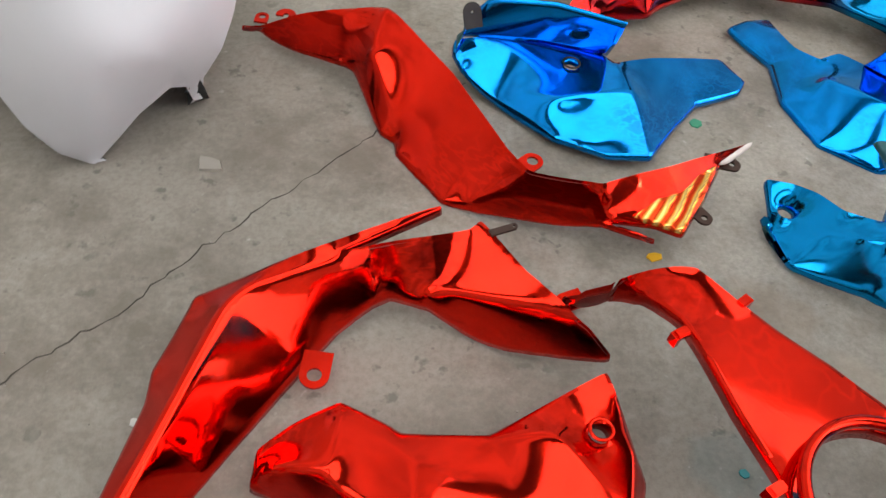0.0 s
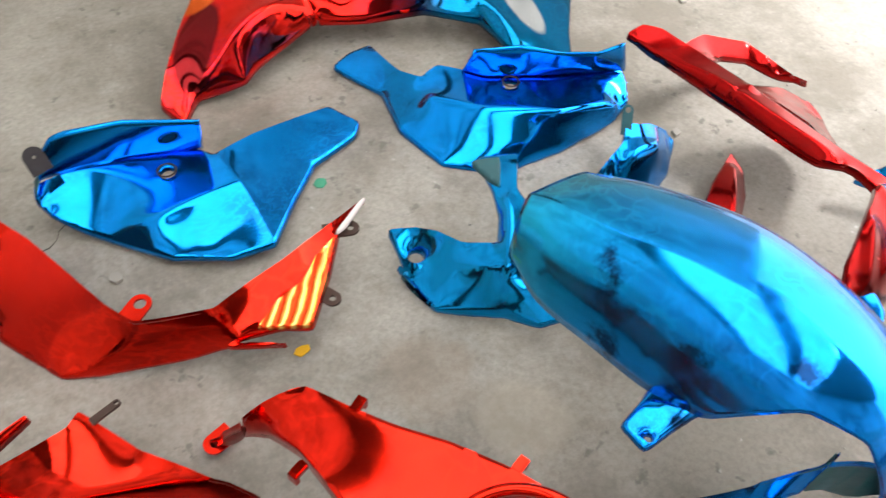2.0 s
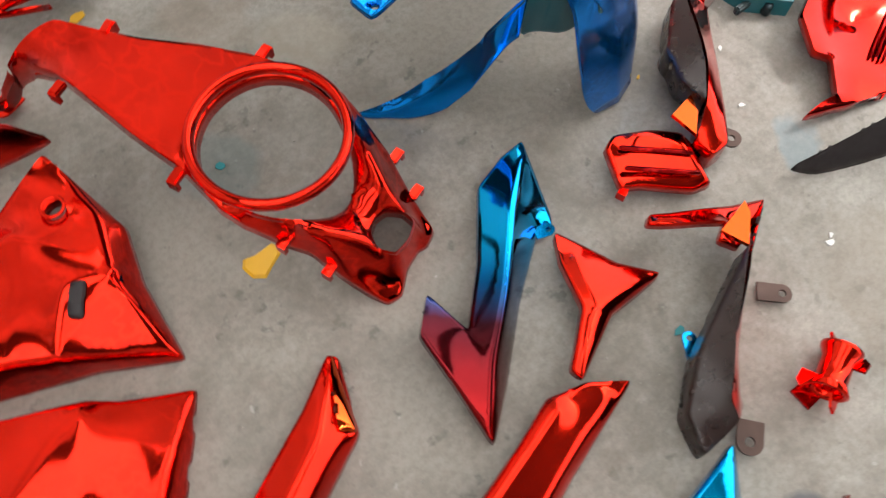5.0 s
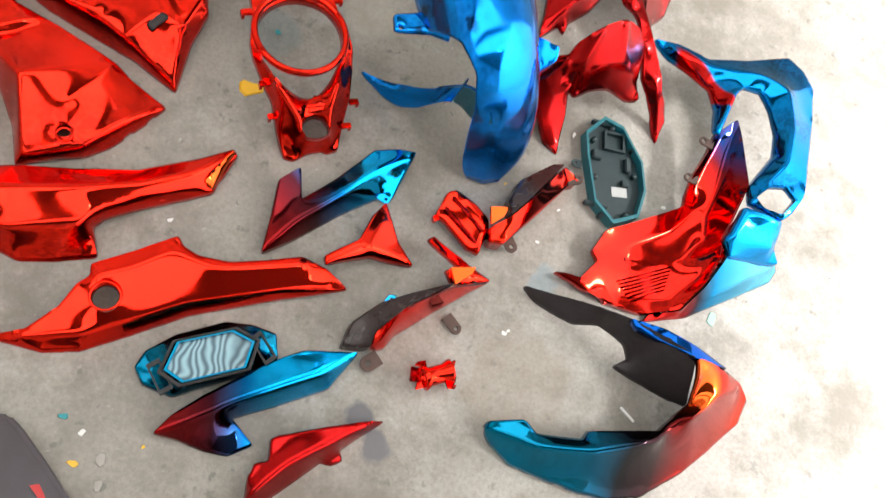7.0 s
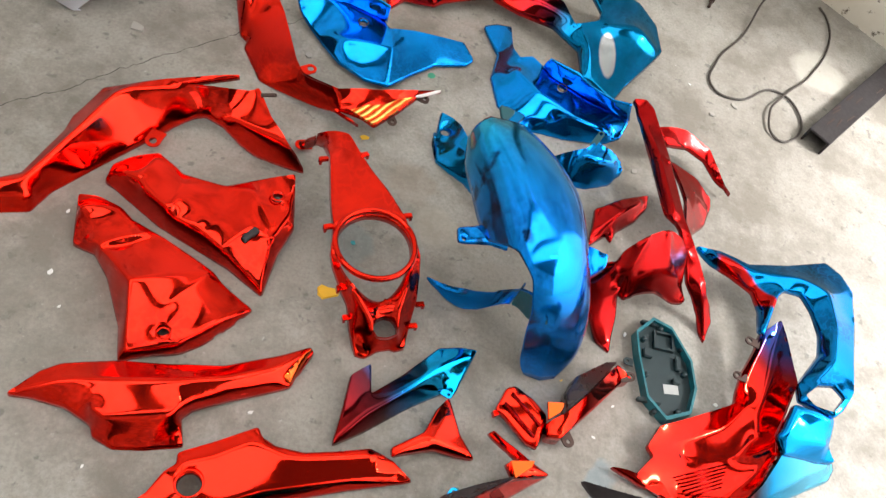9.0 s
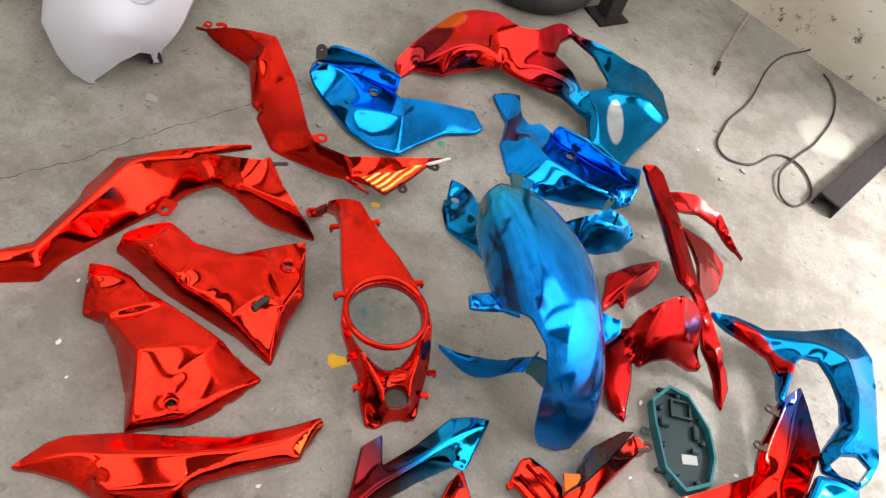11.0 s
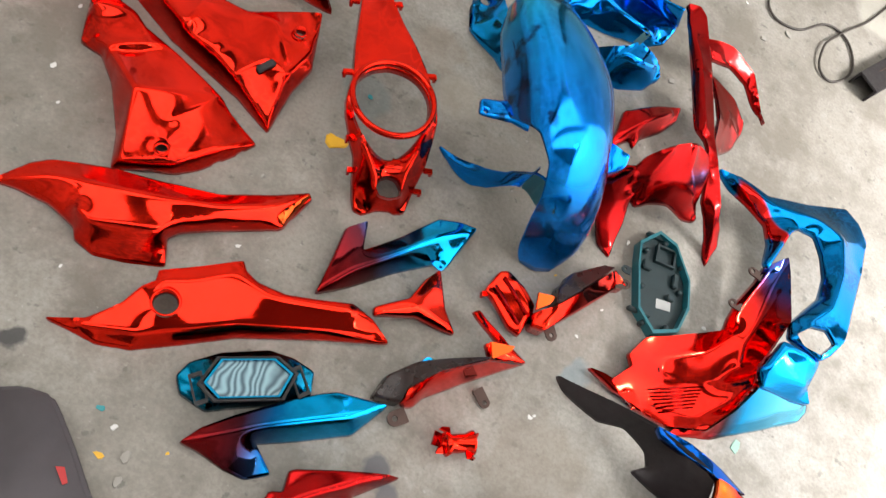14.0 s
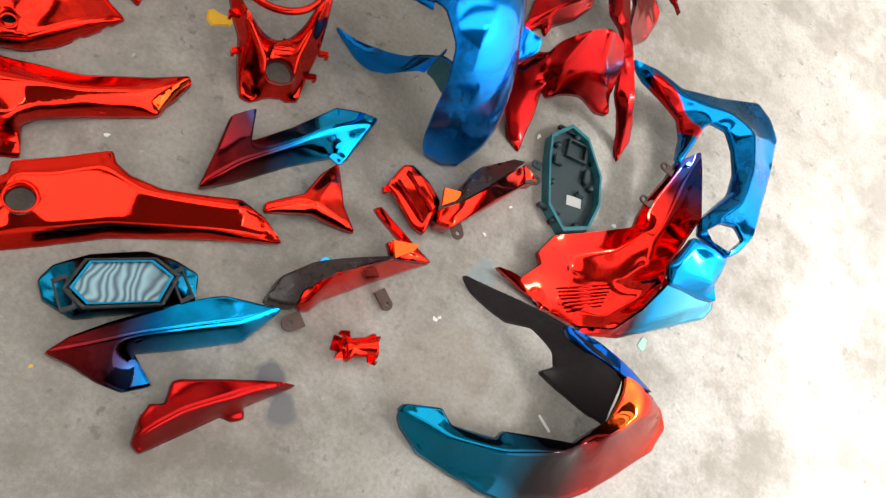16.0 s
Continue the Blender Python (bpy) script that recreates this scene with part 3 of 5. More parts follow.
b = thing("belly_panel", (-0.37, 0.12), "triangular red chrome belly panel with a small bolt hole", "fairing", PANELS)
shell(b, "shell", rim=[(-0.187, 0.037, 0.01), (-0.181, 0.066, 0.03), (-0.147, 0.085, 0.045), (-0.105, 0.102, 0.05), (-0.064, 0.079, 0.05), (-0.05, 0.069, 0.048), (0.032, 0.064, 0.05), (0.154, 0.122, 0.066), (0.177, 0.018, 0.035), (0.16, -0.04, 0.03), (0.151, -0.125, 0.006), (0.078, -0.085, 0.006), (-0.066, -0.029, 0.006), (-0.17, 0.032, 0.006)],
      folds=[[(-0.171, 0.029, 0.04), (-0.172, 0.044, 0.05), (-0.117, 0.028, 0.07), (-0.105, 0.087, 0.055)],
             [(-0.117, 0.028, 0.07), (-0.104, 0.009, 0.06), (-0.046, -0.03, 0.075), (-0.04, 0.037, 0.06), (-0.066, 0.067, 0.055)],
             [(-0.148, 0.015, 0.045), (-0.065, -0.031, 0.05), (0.018, -0.046, 0.05), (0.064, -0.077, 0.05), (0.145, -0.119, 0.018)],
             [(0.034, 0.059, 0.054), (0.049, -0.022, 0.062), (0.017, -0.043, 0.05)],
             [(0.034, 0.059, 0.054), (0.088, 0.055, 0.075), (0.15, -0.034, 0.06)],
             [(0.063, -0.074, 0.05), (0.103, -0.018, 0.072), (0.14, -0.037, 0.06)],
             [(0.151, 0.113, 0.062), (0.167, 0.042, 0.055), (0.143, -0.04, 0.062), (0.149, -0.121, 0.018)]],
      holes=[[(0.134, 0.059, 0.068)]], material=red, back=inside_red, rest=False)
grommet(b, (0.134, 0.059, 0.068), 0.011, red)

c = thing("belly_panel", (-0.4, -0.04), "broad red chrome belly panel with a recessed vent", "fairing", PANELS)
shell(c, "shell", rim=[(-0.184, 0.142, 0.03), (-0.147, 0.142, 0.04), (-0.101, 0.128, 0.04), (-0.074, 0.108, 0.04), (-0.01, 0.086, 0.04), (0.09, 0.046, 0.032), (0.113, 0.029, 0.02), (0.173, 0.001, 0.006), (0.146, -0.037, 0.008), (0.107, -0.086, 0.008), (0.072, -0.114, 0.008), (-0.018, -0.147, 0.006), (-0.037, -0.085, 0.006), (-0.087, 0.003, 0.008), (-0.121, 0.04, 0.01), (-0.163, 0.05, 0.012), (-0.172, 0.084, 0.015)],
      folds=[[(-0.166, 0.106, 0.055), (-0.107, 0.118, 0.055), (-0.073, 0.099, 0.05)],
             [(-0.139, 0.049, 0.062), (-0.114, 0.036, 0.062), (-0.077, 0.053, 0.06), (-0.039, 0.083, 0.05)],
             [(-0.113, 0.033, 0.062), (-0.106, 0.034, 0.042), (-0.061, 0.059, 0.04), (-0.036, 0.081, 0.048)],
             [(-0.105, 0.032, 0.045), (-0.066, -0.002, 0.065), (-0.032, -0.03, 0.078)],
             [(-0.032, -0.03, 0.078), (0.011, -0.003, 0.062), (0.085, 0.046, 0.036)],
             [(-0.032, -0.03, 0.078), (-0.022, -0.078, 0.062), (-0.009, -0.146, 0.028)],
             [(-0.003, -0.138, 0.036), (0.075, -0.111, 0.04), (0.113, -0.063, 0.04), (0.167, -0.006, 0.014)],
             [(0.04, -0.045, 0.055), (0.083, 0.034, 0.04)]],
      holes=[[(0.042, -0.091, 0.045)]], material=red, back=inside_red, rest=False)
grommet(c, (0.045, -0.10, 0.045), 0.011, red)

d = thing("side_cover", (-0.34, -0.21), "long curved red chrome side cover with a folded ledge", "fairing", PANELS)
shell(d, "shell", rim=[(-0.219, -0.073, 0.008), (-0.182, -0.032, 0.03), (-0.154, -0.015, 0.035), (-0.075, 0.009, 0.035), (0.012, 0.024, 0.033), (0.099, 0.044, 0.03), (0.184, 0.086, 0.026), (0.232, 0.117, 0.02), (0.239, 0.109, 0.018), (0.212, 0.039, 0.012), (0.118, -0.009, 0.015), (0.067, -0.039, 0.016), (0.052, -0.056, 0.018), (0.067, -0.099, 0.004), (0.009, -0.116, 0.004), (-0.037, -0.124, 0.004), (-0.072, -0.113, 0.008), (-0.081, -0.096, 0.02), (-0.13, -0.076, 0.016), (-0.186, -0.07, 0.01)],
      folds=[[(-0.201, -0.07, 0.02), (-0.139, -0.047, 0.05), (-0.056, -0.034, 0.066), (0.026, -0.016, 0.064), (0.108, 0.011, 0.055), (0.182, 0.053, 0.043), (0.225, 0.101, 0.026)],
             [(-0.081, -0.081, 0.058), (-0.057, -0.094, 0.054), (0.04, -0.064, 0.05), (0.073, -0.032, 0.04), (0.132, 0.001, 0.036), (0.198, 0.041, 0.024)]], material=red, back=inside_red, rest=False)

e = thing("seat_fairing", (-0.15, -0.36), "long red chrome tail panel with a round lock hole", "fairing", PANELS)
shell(e, "shell", rim=[(-0.243, -0.093, 0.006), (-0.189, -0.076, 0.022), (-0.152, -0.04, 0.035), (-0.135, -0.005, 0.042), (-0.119, 0.01, 0.045), (-0.122, 0.027, 0.046), (-0.065, 0.058, 0.05), (-0.011, 0.091, 0.056), (-0.002, 0.077, 0.052), (0.023, 0.067, 0.05), (0.07, 0.067, 0.046), (0.132, 0.084, 0.042), (0.179, 0.1, 0.038), (0.221, 0.089, 0.03), (0.258, 0.065, 0.02), (0.152, 0.032, 0.012), (0.025, -0.015, 0.008), (-0.05, -0.058, 0.006), (-0.115, -0.093, 0.005), (-0.163, -0.102, 0.005), (-0.207, -0.096, 0.006)],
      folds=[[(-0.11, 0.01, 0.055), (-0.065, 0.029, 0.058), (-0.014, 0.065, 0.06), (0.046, 0.052, 0.054), (0.18, 0.086, 0.044)],
             [(-0.192, -0.088, 0.022), (-0.114, -0.074, 0.032), (0.019, -0.005, 0.036), (0.227, 0.067, 0.028)]],
      holes=[[(-0.091, -0.02, 0.05), (0.02, 0, 0)]], material=red, back=inside_red, rest=False, skirt=0.004)

z = thing("side_cover", (-0.29, 0.64), "z-shaped red chrome side cover lying on concrete", "fairing", PANELS)
shell(z, "shell", rim=[(-0.322, 0.178, 0.03), (-0.24, 0.167, 0.06), (-0.123, 0.136, 0.1), (-0.045, 0.012, 0.09), (0.009, -0.106, 0.08), (0.031, -0.14, 0.076), (0.072, -0.154, 0.08), (0.112, -0.167, 0.088), (0.204, -0.134, 0.084), (0.332, -0.072, 0.066), (0.285, -0.101, 0.06), (0.247, -0.159, 0.058), (0.203, -0.217, 0.058), (0.174, -0.202, 0.056), (0.128, -0.194, 0.056), (0.111, -0.197, 0.055), (0.17, -0.221, 0.058), (0.168, -0.221, 0.05), (0.103, -0.183, 0.03), (-0.023, -0.141, 0.012), (-0.062, -0.123, 0.004), (-0.114, -0.043, 0.006), (-0.115, -0.02, 0.008), (-0.133, -0.008, 0.006), (-0.167, 0.083, 0.04), (-0.295, 0.174, 0.015)],
      folds=[[(-0.311, 0.175, 0.03), (-0.147, 0.072, 0.082), (-0.125, 0.129, 0.1)],
             [(-0.147, 0.072, 0.082), (-0.06, -0.136, 0.05)],
             [(-0.06, -0.136, 0.05), (-0.015, -0.139, 0.04), (0.081, -0.167, 0.05), (0.113, -0.174, 0.088)],
             [(-0.062, -0.148, 0.05), (0.109, -0.191, 0.056), (0.141, -0.193, 0.064), (0.288, -0.105, 0.072)]], material=red, back=inside_red, rest=False, skirt=0.004)
lug(z, local(z, -0.268, 0.515, 0.058), 40, red, 0.04, 0.026, 0.007, label="red mounting lug with a worn hole")
lug(z, local(z, -0.066, 0.478, 0.05), -60, steel, 0.04, 0.02, 0.004, label="brown steel lug")

r = thing("tank_cover", (-0.08, 0.15), "red chrome tank centre cover with a large round opening", "fairing", PANELS)
shell(r, "shell", rim=[(-0.149, 0.211, 0.004), (-0.15, 0.212, 0.02), (-0.136, 0.201, 0.05), (-0.117, 0.181, 0.1), (-0.079, 0.169, 0.138), (-0.052, 0.162, 0.138), (-0.022, 0.122, 0.14), (0.006, 0.089, 0.14), (0.044, 0.051, 0.14), (0.075, 0.01, 0.142), (0.095, -0.023, 0.146), (0.116, -0.049, 0.14), (0.128, -0.069, 0.12), (0.135, -0.094, 0.095), (0.141, -0.122, 0.06), (0.14, -0.149, 0.04), (0.14, -0.197, 0.004), (0.124, -0.206, 0.006), (0.114, -0.204, 0.014), (0.092, -0.213, 0.014), (0.084, -0.22, 0.008), (0.07, -0.233, 0.004), (0.054, -0.232, 0.004), (0.031, -0.19, 0.035), (0.017, -0.161, 0.06), (-0.003, -0.147, 0.095), (-0.025, -0.123, 0.12), (-0.034, -0.107, 0.14), (-0.041, -0.054, 0.142), (-0.058, 0.009, 0.14), (-0.07, 0.065, 0.14), (-0.08, 0.111, 0.136), (-0.098, 0.154, 0.1), (-0.117, 0.183, 0.06), (-0.136, 0.203, 0.02)],
      folds=[[(-0.005, -0.13, 0.135), (0.016, -0.157, 0.115), (0.056, -0.181, 0.08), (0.087, -0.204, 0.035)],
             [(0.113, -0.079, 0.135), (0.114, -0.116, 0.115), (0.111, -0.158, 0.08), (0.117, -0.192, 0.035)],
             [(0.021, -0.152, 0.12), (0.068, -0.128, 0.05), (0.082, -0.14, 0.05), (0.098, -0.115, 0.05), (0.104, -0.111, 0.12)],
             [(0.013, -0.153, 0.085), (0.044, -0.19, 0.045), (0.073, -0.226, 0.008)],
             [(0.134, -0.102, 0.085), (0.133, -0.154, 0.045), (0.132, -0.197, 0.008)]],
      holes=[[(0.04, -0.082, 0.15), (0.07, 0, 0)], [(0.071, -0.196, 0.058), (0.074, -0.179, 0.064), (0.086, -0.169, 0.066), (0.101, -0.168, 0.064), (0.115, -0.178, 0.058), (0.119, -0.192, 0.046), (0.103, -0.203, 0.042), (0.083, -0.208, 0.044)]], material=red, back=inside_red, rest=False, skirt=0.012)

p = thing("rear_panel", (-0.11, 0.7), "blue chrome rear side panel with a faint floral print", "fairing", PANELS)
shell(p, "shell", rim=[(-0.212, 0.054, 0.048), (-0.21, 0.072, 0.055), (-0.159, 0.074, 0.058), (-0.089, 0.066, 0.058), (-0.005, 0.043, 0.058), (0.008, 0.027, 0.058), (0.067, 0.051, 0.05), (0.138, 0.072, 0.036), (0.192, 0.087, 0.024), (0.222, 0.049, 0.014), (0.207, 0.029, 0.012), (0.133, -0.002, 0.014), (0.084, -0.057, 0.02), (0.033, -0.121, 0.026), (-0.02, -0.116, 0.022), (-0.086, -0.08, 0.016), (-0.155, -0.007, 0.012), (-0.201, 0.035, 0.03)],
      folds=[[(0.008, 0.027, 0.058), (0.026, -0.025, 0.054), (0.031, -0.122, 0.03)],
             [(-0.203, 0.036, 0.045), (-0.081, -0.039, 0.052), (0.026, -0.025, 0.054)]],
      holes=[[(-0.054, 0.024, 0.057)]], material=blue, back=inside_teal, rest=False, skirt=0.004)
q = thing("rear_panel", (0.32, 0.72), "blue chrome rear side panel with a deep channel", "fairing", PANELS)
shell(q, "shell", rim=[(-0.192, 0.161, 0.012), (-0.161, 0.174, 0.02), (-0.125, 0.174, 0.022), (-0.118, 0.085, 0.035), (-0.102, 0.043, 0.05), (-0.072, 0.051, 0.058), (-0.045, 0.026, 0.056), (-0.022, -0.001, 0.055), (0.066, -0.037, 0.055), (0.178, -0.073, 0.055), (0.163, -0.112, 0.03), (0.134, -0.124, 0.015), (0.031, -0.137, 0.008), (-0.066, -0.139, 0.006), (-0.133, -0.09, 0.006), (-0.158, -0.005, 0.008), (-0.149, 0.078, 0.01)],
      folds=[[(-0.114, -0.005, 0.055), (-0.058, -0.073, 0.068), (0.033, -0.123, 0.07), (0.135, -0.121, 0.045)],
             [(-0.125, -0.098, 0.028), (-0.021, -0.129, 0.034), (0.124, -0.123, 0.022)]],
      holes=[[(0.003, -0.034, 0.06)]], material=blue, back=inside_teal, rest=False, skirt=0.004)
ribbon(p, "flange", [(-0.209, 0.053, 0.05), (-0.206, 0.076, 0.056), (-0.159, 0.074, 0.058), (-0.089, 0.066, 0.058), (0, 0.043, 0.058)],
       [(-0.197, 0.087, 0.075), (-0.169, 0.079, 0.115), (-0.153, 0.072, 0.123), (-0.086, 0.048, 0.135), (-0.002, 0.006, 0.138)], blue, inside_teal, label="dark reflecting upstanding flange")
ribbon(q, "flange", [(-0.045, 0.024, 0.056), (-0.021, -0.003, 0.055), (0.066, -0.039, 0.055), (0.178, -0.075, 0.055)],
       [(-0.047, -0.007, 0.108), (-0.042, -0.001, 0.11), (0.027, -0.024, 0.112), (0.064, -0.06, 0.113), (0.111, -0.083, 0.114), (0.156, -0.082, 0.116)], blue, inside_teal, label="rolled upstanding flange")

h = thing("nose_piece", (0.16, 0.46), "small forked blue chrome nose piece under the mudguard", "fairing", PANELS)
shell(h, "shell", rim=[(-0.109, 0.06, 0.05), (-0.082, 0.041, 0.06), (-0.064, 0.02, 0.07), (-0.048, -0.015, 0.075), (-0.014, -0.041, 0.085), (0.005, -0.01, 0.095), (0.015, 0.026, 0.105), (0.022, 0.078, 0.1), (0.067, 0.058, 0.112), (0.037, 0.008, 0.11), (0.04, -0.029, 0.1), (0.027, -0.088, 0.09), (0.017, -0.139, 0.08), (0.006, -0.154, 0.07), (-0.014, -0.144, 0.05), (-0.034, -0.102, 0.03), (-0.098, -0.048, 0.012), (-0.114, 0.023, 0.012), (-0.108, 0.014, 0.035)],
      folds=[[(-0.112, 0.003, 0.045), (-0.057, -0.04, 0.075), (-0.02, -0.076, 0.1), (0.001, -0.152, 0.085)],
             [(-0.02, -0.076, 0.1), (0.019, 0.001, 0.11)],
             [(-0.063, -0.037, 0.035), (-0.008, -0.083, 0.06), (-0.002, -0.147, 0.068)]],
      holes=[[(-0.092, 0.017, 0.06)]], material=blue_plain, back=inside_teal, rest=False, skirt=0.004)

f = thing("front_mudguard", (0.23, 0.16), "glossy blue chrome front mudguard with a painted floral print", "mudguard", PANELS)
# Patches tint in both the dark print and the lower flank's shaded reflection.
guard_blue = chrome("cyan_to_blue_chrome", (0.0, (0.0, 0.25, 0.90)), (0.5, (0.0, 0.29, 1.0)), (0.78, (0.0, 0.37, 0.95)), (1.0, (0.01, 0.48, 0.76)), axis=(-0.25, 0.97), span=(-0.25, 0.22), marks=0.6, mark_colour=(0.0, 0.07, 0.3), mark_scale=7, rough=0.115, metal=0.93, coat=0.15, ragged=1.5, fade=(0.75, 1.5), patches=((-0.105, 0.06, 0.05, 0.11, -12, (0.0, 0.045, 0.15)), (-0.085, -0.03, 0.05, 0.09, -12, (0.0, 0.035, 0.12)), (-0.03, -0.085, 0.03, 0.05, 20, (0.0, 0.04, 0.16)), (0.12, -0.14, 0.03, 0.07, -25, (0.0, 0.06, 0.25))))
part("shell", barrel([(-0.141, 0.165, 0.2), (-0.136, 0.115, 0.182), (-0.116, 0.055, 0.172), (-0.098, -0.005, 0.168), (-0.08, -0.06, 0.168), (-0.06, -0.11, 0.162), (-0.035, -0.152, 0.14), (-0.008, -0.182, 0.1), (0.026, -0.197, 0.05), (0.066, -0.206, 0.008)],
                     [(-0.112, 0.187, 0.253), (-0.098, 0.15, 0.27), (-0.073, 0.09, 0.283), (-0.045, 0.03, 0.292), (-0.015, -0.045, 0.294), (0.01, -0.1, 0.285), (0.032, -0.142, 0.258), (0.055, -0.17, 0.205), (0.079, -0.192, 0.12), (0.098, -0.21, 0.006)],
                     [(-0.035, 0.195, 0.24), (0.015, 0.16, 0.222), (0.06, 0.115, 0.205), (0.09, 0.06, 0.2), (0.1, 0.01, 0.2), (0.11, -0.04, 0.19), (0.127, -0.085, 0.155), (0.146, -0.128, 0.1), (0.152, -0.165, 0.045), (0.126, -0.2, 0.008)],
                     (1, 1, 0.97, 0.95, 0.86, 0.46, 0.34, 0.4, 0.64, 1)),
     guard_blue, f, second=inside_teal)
guard = f.children[0]
walls = guard.modifiers.new("thickness", 'SOLIDIFY')
walls.thickness, walls.offset, walls.material_offset = 0.0026, -1, 1
shell(f, "mounting_arm", rim=[(-0.129, -0.022, 0.168), (-0.1, -0.012, 0.168), (-0.082, -0.003, 0.17), (-0.076, 0.049, 0.17), (-0.064, -0.008, 0.2), (-0.038, -0.063, 0.2), (-0.068, -0.046, 0.172), (-0.098, -0.047, 0.166), (-0.124, -0.05, 0.164)],
      holes=[[(-0.115, -0.043, 0.165), (0.005, 0, 0)]], rest=False, skirt=0.003, material=guard_blue, back=inside_teal)
shell(f, "lower_arm", rim=[(-0.148, -0.041, 0.004), (-0.081, -0.074, 0.045), (-0.034, -0.113, 0.12), (-0.009, -0.135, 0.2), (0.02, -0.163, 0.24), (0.051, -0.183, 0.18), (0.033, -0.165, 0.13), (0.011, -0.145, 0.09), (-0.051, -0.118, 0.035), (-0.105, -0.079, 0.01)],
      folds=[[(-0.121, -0.063, 0.02), (-0.06, -0.103, 0.06), (0.003, -0.152, 0.16)]], rest=False, skirt=0.003, material=guard_blue, back=inside_teal)
shell(f, "side_cup", rim=[(0.098, -0.015, 0.2), (0.135, -0.03, 0.216), (0.149, -0.03, 0.212), (0.149, -0.05, 0.2), (0.118, -0.075, 0.172)],
      rest=False, skirt=0.012, material=guard_blue, back=inside_teal)

s = thing("air_scoop", (0.4, 0.48), "small blue chrome air scoop with dark print", "fairing", PANELS)
shell(s, "shell", rim=[(-0.092, -0.018, 0.05), (-0.087, -0.011, 0.07), (-0.019, 0.016, 0.08), (0.003, 0.041, 0.1), (0.019, 0.034, 0.08), (0.042, 0.037, 0.08), (0.079, 0.034, 0.057), (0.089, 0.025, 0.02), (0.065, -0.001, 0.01), (0.013, -0.027, 0.005), (-0.028, -0.032, 0.005), (-0.078, -0.022, 0.03)],
      folds=[[(-0.027, -0.008, 0.085), (0.026, -0.003, 0.085), (0.064, 0.018, 0.05)]], material=blue, back=inside_teal)

n = thing("wedge_trim", (0.49, 0.37), "small wedge-shaped red chrome trim piece", "fairing", PANELS)
shell(n, "shell", rim=[(-0.071, -0.078, 0.01), (-0.063, -0.03, 0.02), (-0.063, 0.009, 0.03), (-0.052, 0.013, 0.04), (0.002, 0.051, 0.04), (0.065, 0.087, 0.03), (0.063, 0.056, 0.02), (0.039, 0.02, 0.015), (-0.006, -0.021, 0.01), (-0.017, -0.052, 0.005), (-0.028, -0.036, 0.01)],
      folds=[[(-0.071, -0.072, 0.03), (-0.035, -0.026, 0.06), (0.042, 0.057, 0.04)]], material=red_deep, back=inside_red)

m = thing("tail_cowl", (0.58, 0.38), "dark red chrome tail cowl with a long spine", "fairing", PANELS)
shell(m, "spine", rim=[(-0.108, 0.253, 0.14), (-0.082, 0.254, 0.145), (-0.065, 0.232, 0.145), (-0.028, 0.095, 0.14), (0.002, -0.054, 0.135), (0.028, -0.116, 0.125), (0.073, -0.194, 0.085), (0.094, -0.202, 0.05), (0.11, -0.219, 0.025), (0.103, -0.258, 0.003), (0.095, -0.242, 0.01), (0.07, -0.21, 0.04), (0.042, -0.19, 0.078), (0.027, -0.178, 0.09), (-0.006, -0.087, 0.13), (-0.035, -0.053, 0.13), (-0.063, 0.089, 0.128), (-0.098, 0.239, 0.13)],
      folds=[[(-0.1, 0.24, 0.15), (-0.064, 0.115, 0.148), (-0.023, -0.064, 0.145), (0.007, -0.123, 0.135), (0.056, -0.195, 0.09)],
             [(-0.068, 0.087, 0.136), (-0.031, 0.086, 0.146)],
             [(0.056, -0.195, 0.09), (0.1, -0.242, 0.014)]], step=0.0032, material=red_deep, back=inside_red, rest=False)
shell(m, "saddle", rim=[(0.027, 0.103, 0.19), (-0.019, 0.074, 0.185), (-0.052, 0.05, 0.17), (-0.059, 0.037, 0.13), (-0.074, 0.041, 0.11), (-0.096, 0.017, 0.08), (-0.087, -0.023, 0.055), (-0.048, -0.076, 0.012), (-0.02, -0.094, 0.003), (-0.019, -0.033, 0.03), (-0.029, 0.018, 0.075), (-0.014, 0.001, 0.05), (-0.001, 0.008, 0.065), (0.008, 0.014, 0.085), (0.049, 0.026, 0.09), (0.101, 0.03, 0.05), (0.125, 0.036, 0.045), (0.105, 0.058, 0.09), (0.094, 0.092, 0.13), (0.069, 0.105, 0.165)],
      folds=[[(-0.064, 0.028, 0.135), (-0.036, 0.012, 0.085)],
             [(-0.083, 0.038, 0.1), (-0.056, 0.014, 0.085), (-0.035, 0.013, 0.085)],
             [(-0.021, 0.069, 0.188), (-0.031, 0.025, 0.15), (-0.012, 0.003, 0.062)],
             [(0.025, 0.098, 0.192), (0.039, 0.059, 0.16), (0.095, 0.05, 0.095), (0.123, 0.038, 0.047)],
             [(-0.037, 0.004, 0.115), (-0.014, 0.027, 0.14), (0.034, 0.042, 0.14), (0.085, 0.048, 0.105)]], material=red_deep, back=inside_red, rest=False, at=(-0.09, -0.24))
fa = thing("tail_fin", (0.68, 0.61), "curved dark red chrome tail fin beside the cowl", "fairing", PANELS)
